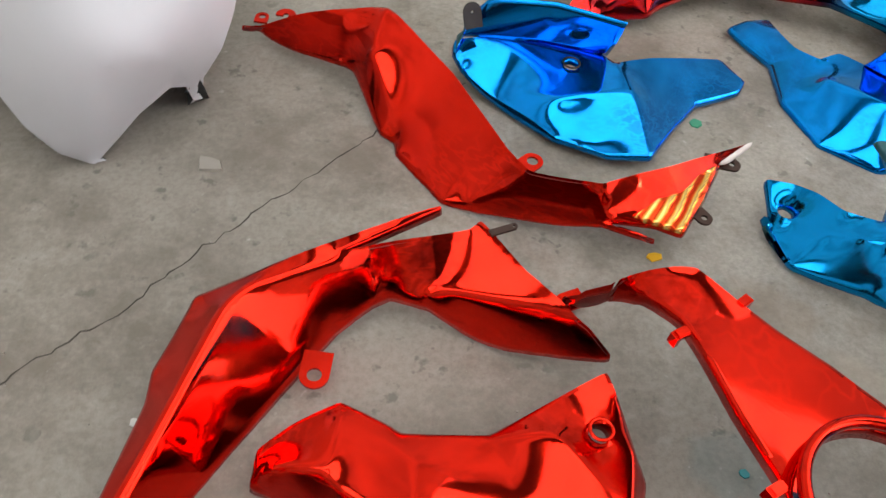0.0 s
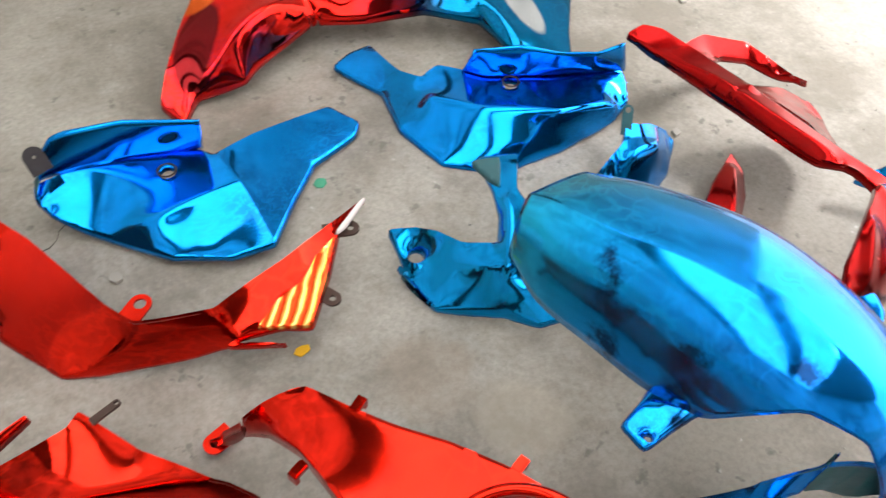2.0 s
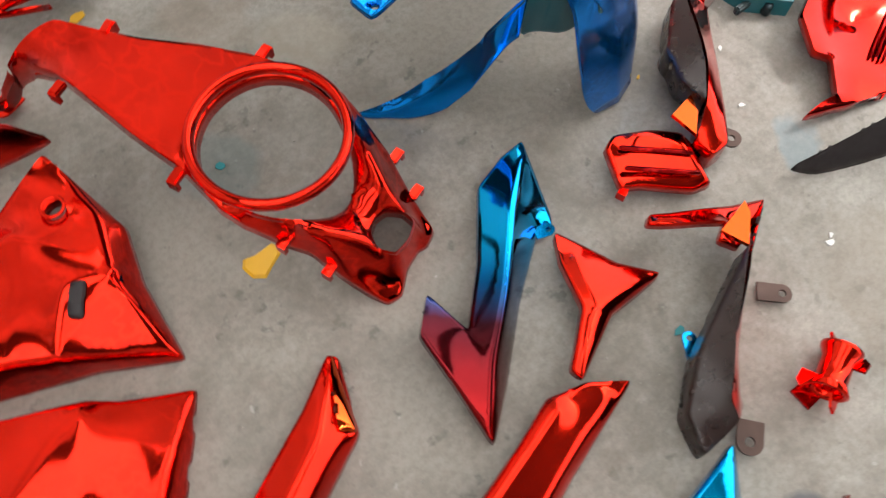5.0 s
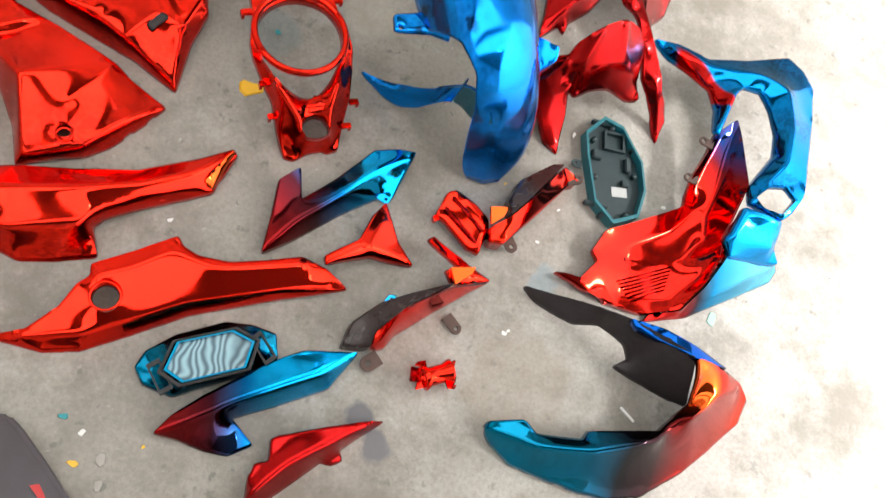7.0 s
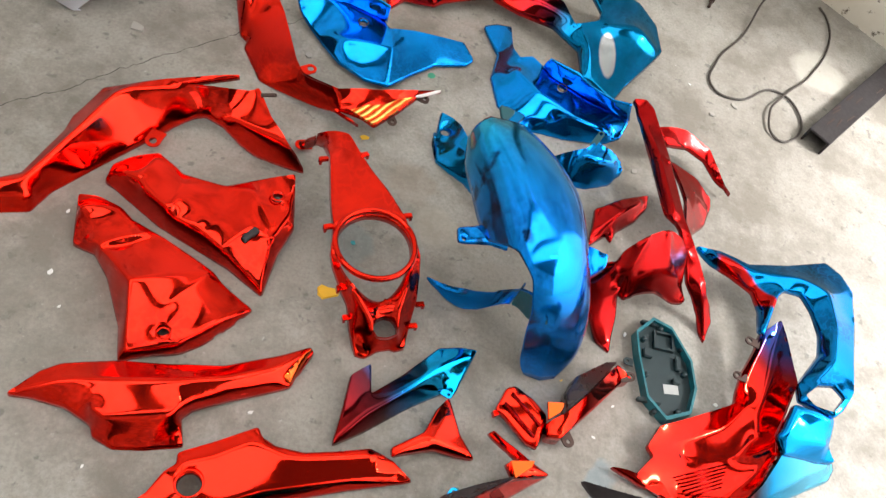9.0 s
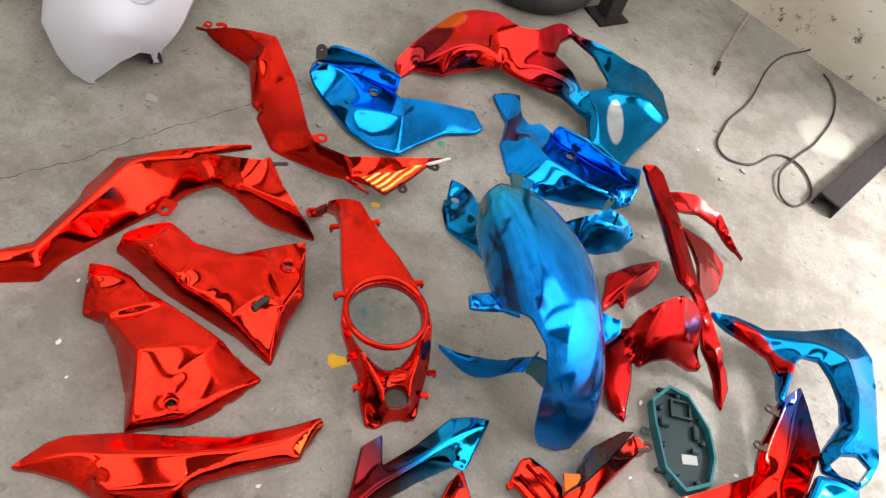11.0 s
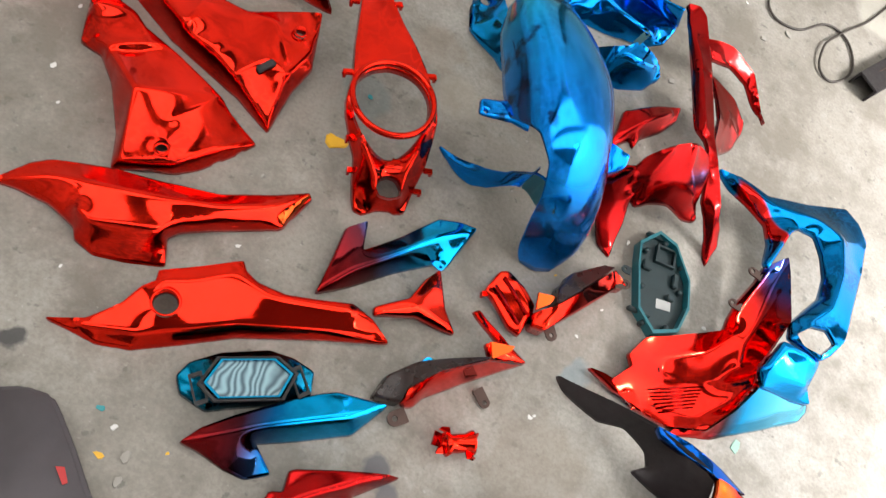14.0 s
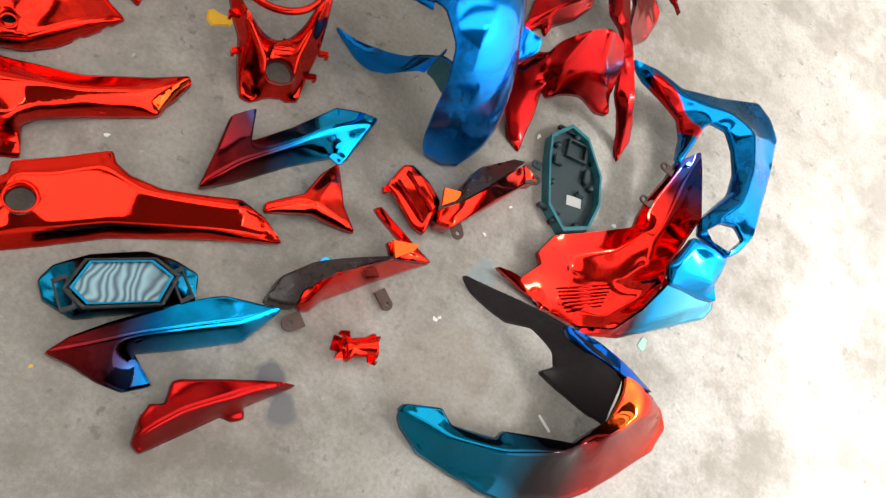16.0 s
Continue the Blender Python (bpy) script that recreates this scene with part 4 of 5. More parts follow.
shell(fa, "shell", rim=[(-0.129, -0.002, 0.1), (-0.098, 0.008, 0.1), (-0.056, 0.022, 0.09), (0.019, 0.004, 0.065), (0.052, -0.044, 0.05), (0.085, -0.085, 0.035), (0.074, -0.068, 0.03), (0.046, -0.053, 0.035), (0.014, -0.018, 0.05), (-0.04, -0.01, 0.07), (-0.102, -0.036, 0.085), (-0.117, -0.03, 0.09)],
      folds=[[(-0.125, -0.021, 0.1), (-0.062, -0.014, 0.088), (0.013, -0.019, 0.062), (0.07, -0.074, 0.036)]], material=red_deep, back=inside_red, rest=False)
fb = thing("tail_fin", (0.64, 0.4), "broad dark red chrome tail fin under the cowl", "fairing", PANELS)
shell(fb, "shell", rim=[(-0.079, 0.088, 0.125), (-0.044, 0.083, 0.115), (0.003, 0.081, 0.095), (0.046, 0.058, 0.07), (0.047, 0.033, 0.06), (0.033, -0.011, 0.055), (-0.004, -0.053, 0.075), (-0.028, -0.094, 0.1), (-0.041, -0.066, 0.11), (-0.04, -0.001, 0.115), (-0.053, 0.036, 0.12)],
      folds=[[(-0.075, 0.073, 0.126), (-0.01, 0.038, 0.1), (0.037, 0.019, 0.064)],
             [(-0.01, 0.038, 0.1), (-0.017, -0.067, 0.088)]], material=red_deep, back=inside_red, rest=False)

la = thing("indicator_panel", (0.08, -0.15), "slim blade fading from wine red to blue chrome", "fairing", PANELS)
fade_a = chrome("wine_to_blue_chrome", (0.0, (0.30, 0.006, 0.006)), (0.36, (0.05, 0.006, 0.012)), (0.52, (0.0, 0.10, 0.30)), (0.70, (0.0, 0.34, 0.72)), axis=(0.72, 0.69), span=(-0.14, 0.14))
shell(la, "shell", rim=[(-0.115, -0.109, 0.02), (-0.111, -0.049, 0.032), (-0.109, 0.011, 0.045), (-0.078, 0.04, 0.045), (-0.068, -0.013, 0.036), (-0.016, 0.036, 0.04), (0.04, 0.103, 0.036), (0.082, 0.116, 0.036), (0.114, 0.119, 0.033), (0.088, 0.039, 0.012), (0.08, 0.026, 0.008), (0.066, 0.034, 0.012), (0.003, -0.011, 0.008), (-0.066, -0.071, 0.008)],
      folds=[[(-0.109, -0.101, 0.028), (-0.069, -0.053, 0.048), (-0.012, -0.004, 0.058), (0.048, 0.061, 0.056), (0.101, 0.106, 0.038)]], material=fade_a, back=inside, rest=False, ease=3)
lb = thing("indicator_panel", (0, -0.49), "slim blade fading from wine red to blue chrome", "fairing", PANELS)
fade_b = chrome("wine_to_blue_chrome_long", (0.0, (0.30, 0.006, 0.006)), (0.30, (0.05, 0.006, 0.012)), (0.46, (0.0, 0.10, 0.30)), (0.6, (0.0, 0.34, 0.72)), axis=(0.98, 0.2), span=(-0.14, 0.14))
shell(lb, "shell", rim=[(-0.14, -0.067, 0.02), (-0.12, -0.04, 0.03), (-0.08, -0.006, 0.035), (-0.059, 0.009, 0.038), (-0.006, 0.047, 0.04), (0.031, 0.069, 0.045), (0.053, 0.08, 0.042), (0.091, 0.085, 0.04), (0.138, 0.092, 0.034), (0.12, 0.063, 0.02), (0.101, 0.034, 0.01), (0.024, -0.004, 0.008), (-0.035, -0.03, 0.01), (0.002, -0.065, 0.005), (-0.031, -0.084, 0.005), (-0.066, -0.081, 0.006), (-0.108, -0.07, 0.01)],
      folds=[[(-0.133, -0.065, 0.026), (-0.085, -0.037, 0.048), (-0.048, -0.017, 0.056), (0.032, 0.023, 0.058), (0.09, 0.052, 0.05), (0.127, 0.083, 0.038)]], material=fade_b, back=inside, rest=False, ease=3)

y = thing("fork_trim", (0.14, -0.2), "small three-armed red chrome trim piece", "fairing", PANELS)
shell(y, "shell", rim=[(-0.074, -0.066, 0.045), (-0.078, -0.054, 0.048), (-0.025, -0.013, 0.042), (-0.006, 0.038, 0.03), (0.014, 0.068, 0.022), (0.025, 0.046, 0.02), (0.044, 0.004, 0.018), (0.074, -0.031, 0.012), (0.039, -0.033, 0.014), (-0.002, -0.034, 0.03)],
      folds=[[(-0.069, -0.058, 0.05), (-0.013, -0.023, 0.043), (0.011, 0.032, 0.03)],
             [(-0.013, -0.023, 0.043), (0.055, -0.028, 0.02)]], material=red, back=inside_red, rest=False)

brown_plastic = plain("dark_brown_plastic", (0.022, 0.010, 0.009), 0.3)
ka = thing("lamp_bracket", (0.42, -0.09), "red chrome lamp bracket with a ribbed grille", "bracket", PANELS)
shell(ka, "arm", rim=[(-0.082, -0.083, 0.04), (-0.059, -0.083, 0.05), (0.006, -0.009, 0.04), (0.07, 0.068, 0.03), (0.085, 0.072, 0.034), (0.051, 0.09, 0.05), (-0.025, -0.007, 0.08), (-0.053, -0.038, 0.065), (-0.086, -0.06, 0.05)],
      folds=[[(-0.083, -0.085, 0.06), (-0.018, -0.013, 0.065), (0.046, 0.069, 0.05)]], rest=False, material=red, back=inside, skirt=0.03)
shell(ka, "dark_flank", rim=[(-0.056, -0.067, 0.065), (-0.057, -0.033, 0.07), (-0.037, 0.008, 0.06), (0.025, 0.057, 0.05), (0.048, 0.062, 0.05), (-0.028, -0.036, 0.08)], rest=False, material=brown_plastic, back=inside, skirt=0.03, at=(0, 0.03), label="bare dark brown plastic flank")
shell(ka, "grille", rim=[(-0.049, 0.002, 0.03), (-0.033, 0.045, 0.04), (-0.018, 0.051, 0.04), (0.017, 0.032, 0.04), (0.045, 0.009, 0.04), (0.047, -0.005, 0.034), (0.035, -0.052, 0.02), (0.015, -0.046, 0.025), (-0.028, -0.009, 0.03)],
      folds=[[(-0.004, 0.037, 0.046), (0.038, -0.005, 0.044), (0.033, -0.047, 0.03)]], rest=False, material=red, back=inside_red, at=(-0.13, -0.05))
kb = thing("lamp_bracket", (0.25, -0.32), "curved red chrome lamp bracket with a dark underside", "bracket", PANELS)
shell(kb, "arm", rim=[(-0.093, -0.066, 0.04), (-0.092, -0.046, 0.06), (-0.056, -0.007, 0.075), (0.022, 0.045, 0.082), (0.092, 0.076, 0.04), (0.065, 0.058, 0.03), (0.007, 0.015, 0.015), (-0.054, -0.035, 0.01), (-0.069, -0.059, 0.005), (-0.082, -0.065, 0.01)],
      folds=[[(-0.085, -0.056, 0.04), (-0.045, -0.014, 0.05), (0.03, 0.046, 0.06)]], rest=False, material=red, back=inside, skirt=0.01)
shell(kb, "dark_flank", rim=[(-0.078, -0.059, 0.03), (-0.068, -0.021, 0.04), (-0.03, 0.012, 0.06), (0.016, 0.033, 0.07), (0.081, 0.059, 0.08), (0.003, 0.003, 0.078), (-0.035, -0.036, 0.063), (-0.036, -0.056, 0.042), (-0.051, -0.058, 0.02)], rest=False, material=brown_plastic, back=inside, skirt=0.03, at=(-0.06, -0.01), label="bare dark brown plastic flank")
shell(kb, "tip", rim=[(-0.059, 0.033, 0.03), (-0.049, 0.04, 0.03), (0.017, -0.007, 0.05), (0.054, -0.023, 0.04), (0.029, -0.036, 0.04), (-0.02, -0.045, 0.06), (-0.033, -0.029, 0.08), (-0.012, -0.018, 0.07)],
      folds=[[(-0.057, 0.031, 0.04), (0.006, -0.019, 0.06), (0.045, -0.026, 0.045)]], rest=False, material=red, back=inside, at=(0.04, 0.1))

g = thing("wedge_trim", (0.1, -0.57), "satin red wedge-shaped trim piece with a stepped end", "fairing", PANELS)
shell(g, "shell", rim=[(-0.096, -0.067, 0.02), (-0.098, -0.042, 0.04), (-0.098, -0.031, 0.04), (-0.093, -0.014, 0.04), (-0.073, -0.008, 0.045), (-0.075, 0.023, 0.04), (-0.066, 0.029, 0.04), (-0.001, 0.049, 0.045), (0.069, 0.069, 0.04), (0.093, 0.073, 0.02), (0.032, 0.024, 0.005), (0.039, 0.009, 0.005), (0.023, 0, 0.005), (0.006, 0.003, 0.005), (-0.082, -0.076, 0.005)],
      folds=[[(-0.096, -0.059, 0.05), (-0.047, -0.009, 0.055), (0.069, 0.065, 0.046)]], material=red_deep, back=inside_red)

v = thing("headlight_fairing", (0.63, -0.05), "large headlight fairing, red inside and blue chrome outside", "fairing", PANELS)
bowl_fade = chrome("red_to_navy_chrome", (0.0, (0.62, 0.010, 0.004)), (0.62, (0.62, 0.010, 0.004)), (0.8, (0.16, 0.006, 0.008)), (0.95, (0.0, 0.03, 0.14)), axis=(0.75, 0.66), span=(0.0, 0.24), marks=0.5, mark_colour=(0.10, 0.002, 0.002), mark_scale=6)
skirt_fade = chrome("red_to_sky_chrome", (0.0, (0.6, 0.008, 0.006)), (0.42, (0.55, 0.008, 0.006)), (0.56, (0.03, 0.01, 0.02)), (0.68, (0.0, 0.20, 0.42)), (1.0, (0.10, 0.42, 0.62)), axis=(0.95, 0.3), span=(-0.12, 0.16))
loop_blue = chrome("blue_and_red_chrome", (0.0, 0.22, 0.60), marks=0.8, mark_colour=(0.004, 0.02, 0.08), patches=((-0.075, 0.10, 0.018, 0.10, 35, (0.6, 0.01, 0.008)),))
shell(v, "bowl", rim=[(-0.162, -0.148, 0.03), (-0.133, -0.148, 0.03), (-0.114, -0.152, 0.032), (-0.083, -0.115, 0.036), (-0.095, -0.098, 0.038), (-0.07, -0.055, 0.042), (-0.015, -0.029, 0.046), (0.083, 0.021, 0.052), (0.085, 0.043, 0.062), (0.093, 0.079, 0.072), (0.117, 0.129, 0.084), (0.127, 0.165, 0.1), (0.171, 0.203, 0.106), (0.176, 0.169, 0.11), (0.182, 0.063, 0.116), (0.158, 0.01, 0.118), (0.142, -0.043, 0.1), (0.143, -0.079, 0.085), (0.125, -0.127, 0.05), (0.089, -0.173, 0.022), (0.015, -0.192, 0.016), (-0.053, -0.183, 0.016), (-0.107, -0.167, 0.022)],
      folds=[[(-0.078, -0.11, 0.034), (-0.023, -0.071, 0.022), (0.066, -0.025, 0.022), (0.116, 0.028, 0.034)],
             [(-0.015, -0.093, 0.016), (0.039, -0.1, 0.022), (0.098, -0.075, 0.024), (0.14, -0.029, 0.03)],
             [(-0.032, -0.163, 0.014), (0.067, -0.158, 0.014), (0.123, -0.11, 0.024), (0.145, -0.062, 0.05)],
             [(0.169, 0.185, 0.098), (0.149, 0.078, 0.07), (0.137, 0.009, 0.042), (0.141, -0.042, 0.035)],
             [(0.095, 0.043, 0.055), (0.118, 0.103, 0.07), (0.143, 0.163, 0.09)]], rest=False, material=bowl_fade, back=inside_red, at=(0, 0))
shell(v, "side_skirt", rim=[(-0.075, -0.052, 0.004), (0.015, -0.028, 0.004), (0.119, 0.028, 0.015), (0.184, 0.064, 0.028), (0.192, 0.084, 0.036), (0.169, 0.122, 0.07), (0.122, 0.114, 0.088), (0.055, 0.075, 0.086), (0.028, 0.02, 0.05), (-0.008, -0.025, 0.022), (-0.067, -0.04, 0.016)],
      folds=[[(-0.015, -0.033, 0.012), (0.068, 0.018, 0.03), (0.127, 0.059, 0.05), (0.168, 0.084, 0.055)]], rest=False, material=skirt_fade, back=inside, at=(0.1, -0.15))
shell(v, "front_duct", rim=[(-0.046, -0.004, 0.105), (-0.019, 0.057, 0.13), (0.063, 0.046, 0.13), (0.064, 0.004, 0.1), (0.088, -0.016, 0.066), (-0.026, -0.028, 0.088)],
      folds=[[(-0.043, -0.012, 0.122), (0.051, -0.002, 0.112)],
             [(-0.036, -0.002, 0.12), (-0.016, 0.048, 0.134), (0.049, 0.038, 0.134)]], rest=False, material=blue_plain, back=inside_teal, at=(0.18, -0.05))
shell(v, "visor_loop", rim=[(-0.162, 0.193, 0.045), (-0.121, 0.181, 0.07), (-0.068, 0.146, 0.09), (0.01, 0.153, 0.11), (0.097, 0.177, 0.12), (0.125, 0.15, 0.13), (0.143, 0.109, 0.13), (0.124, 0.015, 0.14), (0.098, -0.078, 0.15), (0.086, -0.144, 0.15), (0.063, -0.181, 0.14), (0.046, -0.195, 0.135), (-0.015, -0.171, 0.125), (-0.011, -0.135, 0.122), (0.043, -0.061, 0.128), (0.051, -0.012, 0.128), (0.043, 0.036, 0.128), (0.026, 0.077, 0.125), (-0.007, 0.082, 0.12), (-0.023, 0.068, 0.115), (-0.059, -0.028, 0.104), (-0.066, -0.019, 0.098), (-0.053, 0.038, 0.088), (-0.058, 0.088, 0.078), (-0.095, 0.126, 0.064), (-0.133, 0.156, 0.052)],
      folds=[[(-0.133, 0.169, 0.068), (-0.055, 0.117, 0.105), (0.018, 0.108, 0.138), (0.071, 0.079, 0.15), (0.069, -0.004, 0.156), (0.05, -0.082, 0.156), (0.018, -0.122, 0.146)],
             [(-0.027, 0.066, 0.122), (-0.062, -0.02, 0.108)]],
      holes=[[(-0.009, -0.162, 0.135), (0.02, -0.136, 0.142), (0.05, -0.133, 0.148), (0.07, -0.154, 0.148), (0.046, -0.187, 0.14), (0.009, -0.179, 0.135)]], rest=False, material=loop_blue, back=inside_teal, at=(0.19, 0.19))

w = thing("lower_cowl", (0.59, -0.46), "u-shaped lower cowl fading from teal to orange-red", "fairing", PANELS)
fade_w = chrome("teal_to_red_chrome", (0.0, (0.0, 0.20, 0.36)), (0.34, (0.0, 0.13, 0.25)), (0.5, (0.008, 0.008, 0.012)), (0.64, (0.03, 0.005, 0.006)), (0.78, (0.30, 0.008, 0.005)), (0.95, (0.55, 0.03, 0.006)), axis=(0.98, 0.2), span=(-0.24, 0.24), fade=(0.7, 1.1), patches=((0.097, 0.074, 0.05, 0.05, 0, (0.85, 0.10, 0.012)),))
shell(w, "nose", rim=[(0.082, 0.113, 0.153), (0.147, 0.108, 0.13), (0.205, 0.096, 0.09), (0.238, 0.079, 0.06), (0.237, 0.041, 0.03), (0.188, -0.011, 0.01), (0.14, -0.052, 0.005), (0.059, -0.101, 0.005), (-0.006, -0.112, 0.01), (-0.065, -0.106, 0.02), (-0.119, -0.093, 0.02), (-0.181, -0.075, 0.015), (-0.22, -0.047, 0.02), (-0.237, -0.028, 0.03), (-0.231, -0.017, 0.05), (-0.179, -0.01, 0.07), (-0.158, -0.029, 0.06), (-0.08, -0.029, 0.07), (-0.073, -0.016, 0.08), (0.049, -0.001, 0.09), (0.098, 0.046, 0.08)],
      folds=[[(-0.236, -0.028, 0.05), (-0.159, -0.051, 0.08), (-0.069, -0.048, 0.095), (0.039, -0.019, 0.11), (0.093, 0.044, 0.14), (0.104, 0.097, 0.15)],
             [(0.089, 0.022, 0.12), (0.131, 0.061, 0.13), (0.192, 0.087, 0.1)]], rest=False, material=fade_w, back=inside)
shell(w, "inner_arm", rim=[(-0.144, 0.088, 0.02), (-0.047, 0.056, 0.08), (0.009, 0.031, 0.12), (0.114, -0.024, 0.15), (0.141, -0.088, 0.06), (0.019, -0.034, 0.04), (0.043, -0.019, 0.05), (0.032, 0.005, 0.06), (-0.013, 0.035, 0.05), (-0.055, 0.034, 0.03), (-0.121, 0.069, 0.01)], rest=False, material=inside, back=inside, skirt=0.008, at=(-0.03, 0.14))
shell(w, "outer_arm", rim=[(-0.081, 0.031, 0.12), (-0.024, 0.019, 0.13), (0.041, -0.009, 0.14), (0.087, -0.032, 0.13), (0.025, -0.027, 0.152), (-0.071, 0.016, 0.11)], rest=False, material=chrome("navy_candy_chrome", (0.0, 0.07, 0.34)), back=inside, at=(0.06, 0.14))

t = thing("headlight_fairing", (0.23, 0.93), "large headlight fairing, red chrome with a blue painted visor", "fairing", PANELS)
fade_t = chrome("red_to_blue_chrome", (0.0, RED), (0.50, (0.75, 0.012, 0.008)), (0.60, (0.04, 0.006, 0.015)), (0.66, (0.0, 0.20, 0.45)), axis=(0.96, -0.28), span=(-0.37, 0.37), marks=0.3, patches=((0.208, -0.085, 0.028, 0.065, 8, (0.72, 0.76, 0.80)), (-0.285, 0.015, 0.035, 0.075, -40, (0.16, 0.006, 0.008)), (-0.255, 0.09, 0.05, 0.035, 20, (0.85, 0.14, 0.02))))
shell(t, "shell", rim=[(-0.342, -0.071, 0.005), (-0.363, -0.037, 0.02), (-0.344, -0.01, 0.05), (-0.295, 0.056, 0.08), (-0.248, 0.112, 0.1), (-0.195, 0.134, 0.12), (-0.135, 0.139, 0.12), (-0.072, 0.108, 0.12), (-0.026, 0.117, 0.12), (0.033, 0.177, 0.12), (0.056, 0.188, 0.12), (0.132, 0.155, 0.11), (0.232, 0.116, 0.1), (0.284, 0.116, 0.09), (0.34, 0.07, 0.07), (0.363, 0.001, 0.05), (0.334, -0.044, 0.04), (0.267, -0.143, 0.03), (0.24, -0.194, 0.02), (0.18, -0.166, 0.04), (0.153, -0.162, 0.04), (0.137, -0.079, 0.05), (0.067, -0.021, 0.05), (-0.025, -0.005, 0.05), (-0.103, 0.023, 0.05), (-0.16, -0.007, 0.05), (-0.221, -0.033, 0.04), (-0.239, -0.045, 0.03), (-0.311, -0.037, 0.02)],
      folds=[[(-0.348, -0.054, 0.03), (-0.246, -0.022, 0.1), (-0.136, 0.02, 0.11), (-0.01, 0.022, 0.09), (0.116, -0.024, 0.08), (0.155, -0.094, 0.07), (0.17, -0.166, 0.05)],
             [(0.196, -0.013, 0.09), (0.279, 0.016, 0.095), (0.341, -0.008, 0.06)]],
      holes=[[(0.046, 0.141, 0.09), (0.076, 0.18, 0.09), (0.141, 0.124, 0.09), (0.18, 0.037, 0.09), (0.173, 0, 0.09), (0.112, -0.03, 0.09), (0.081, 0.027, 0.09), (0.033, 0.076, 0.09)]], ease=5, material=fade_t, back=inside_red)

tk = thing("fuel_tank", (-0.75, 0.72), "motorcycle fuel tank in pale grey primer without its cap", "fuel tank")
LEAN = Euler((radians(53.95), 0, radians(20.46)))
body = shell(tk, "body", rim=[(-0.068, -0.175, 0.035), (-0.101, -0.153, 0.05), (-0.128, -0.113, 0.06), (-0.154, -0.046, 0.05), (-0.141, 0.052, 0.03), (-0.104, 0.117, 0.02), (-0.038, 0.159, -0), (0.066, 0.173, -0.02), (0.147, 0.137, -0.02), (0.167, 0.074, 0.01), (0.154, 0.013, 0.04), (0.134, -0.03, 0.05), (0.108, -0.072, 0.05), (0.085, -0.099, 0.02), (0.077, -0.13, -0.015), (0.067, -0.13, -0.015), (0.059, -0.107, 0.03), (0.037, -0.103, 0.06), (-0.004, -0.125, 0.06), (-0.036, -0.151, 0.045)],
      folds=[[(-0.061, -0.156, 0.07), (-0.023, -0.06, 0.16), (-0.029, -0.021, 0.165), (-0.034, 0.039, 0.15)],
             [(-0.023, -0.06, 0.16), (0.025, -0.061, 0.15), (0.082, -0.053, 0.09)]],
      holes=[[(0.045, 0.038, 0.13), (0.022, 0, 0)]], rest=False, material=primer, back=black, skirt=0.16, flare=-0.03, dome=24, ease=4, facets=False, hold=0.6, taut=0.0, stiff=5.0, rounds=500, step=0.011, lift=0.0, ground=-0.3)
body.location, body.rotation_euler = (0, 0, 0.12), LEAN


# ---- small parts of the panels ----
def clip(parent, x, y, z, turn, material, size=(0.016, 0.010, 0.008)):
    """A small hooked clip on a panel's edge."""
    bm = block(size, 0.0015)
    hook = bmesh.ops.create_cube(bm, size=1)["verts"]
    bmesh.ops.scale(bm, verts=hook, vec=(size[0] * 0.3, size[1], size[2] * 1.6))
    bmesh.ops.translate(bm, verts=hook, vec=(size[0] * 0.45, 0, -size[2] * 0.6))
    ob = part("clip", bm, material, parent, smooth=False, at=local(parent, x, y, z))
    ob.rotation_euler.z = radians(turn)
    return ob


for owner, place in ((p, (-0.054, 0.024, 0.058)), (q, (0.005, -0.032, 0.061))):
    part("hole_rim", ring_bm(0.0115, 0.0014, 28, 8, 0.6), steel, owner, "worn bare rim of the bolt hole", at=place)
grommet(e, (-0.091, -0.02, 0.058), 0.021, red)
part("ring_lip", ring_bm(RING, 0.0055, 64, 12, 1.3), red, r, "polished round lip of the opening", at=(0.039, -0.082, 0.152))
for x, y, zz, turn in ((-0.096, 0.272, 0.138, 35), (0.007, 0.153, 0.141, 25), (-0.167, 0.238, 0.138, 205), (-0.128, 0.088, 0.141, 205), (-0.08, 0.0, 0.09, 200), (-0.056, -0.031, 0.045, 200), (0.07, 0.03, 0.045, 20), (0.065, -0.01, 0.03, 20)):
    clip(r, x, y, zz, turn, red)
lug(r, local(r, -0.205, 0.367, 0.012), 200, red, 0.034, 0.024, 0.005)
lug(z, local(z, -0.585, 0.81, 0.038), 80, red, 0.022, 0.018, 0.005)
lug(z, local(z, -0.55, 0.812, 0.048), 80, red, 0.016, 0.028, 0.004)
lug(z, local(z, -0.025, 0.545, 0.055), -15, steel, 0.045, 0.022, 0.004, label="brown steel lug")
lug(p, local(p, -0.3, 0.755, 0.085), 110, inside, 0.034, 0.026, 0.002, tilt=-60, label="dark upright lug")
lug(s, local(s, 0.395, 0.51, 0.08), 60, inside_teal, 0.04, 0.014, 0.004, tilt=-50)
orange = chrome("orange_candy_chrome", ORANGE)
part("tip_facet", flat_poly([(x - ka.location.x, y - ka.location.y) for x, y in ((0.329, -0.114), (0.365, -0.108), (0.355, -0.129), (0.332, -0.149))], 0.004, 0.054, 0.06), orange, ka, "bright orange tip facet", smooth=False)
lug(ka, local(ka, 0.375, -0.15, 0.02), -60, steel, 0.03, 0.022, 0.004, label="brown steel lug")
lug(ka, local(ka, 0.48, -0.02, 0.034), 15, steel, 0.032, 0.02, 0.005, label="brown steel lug")
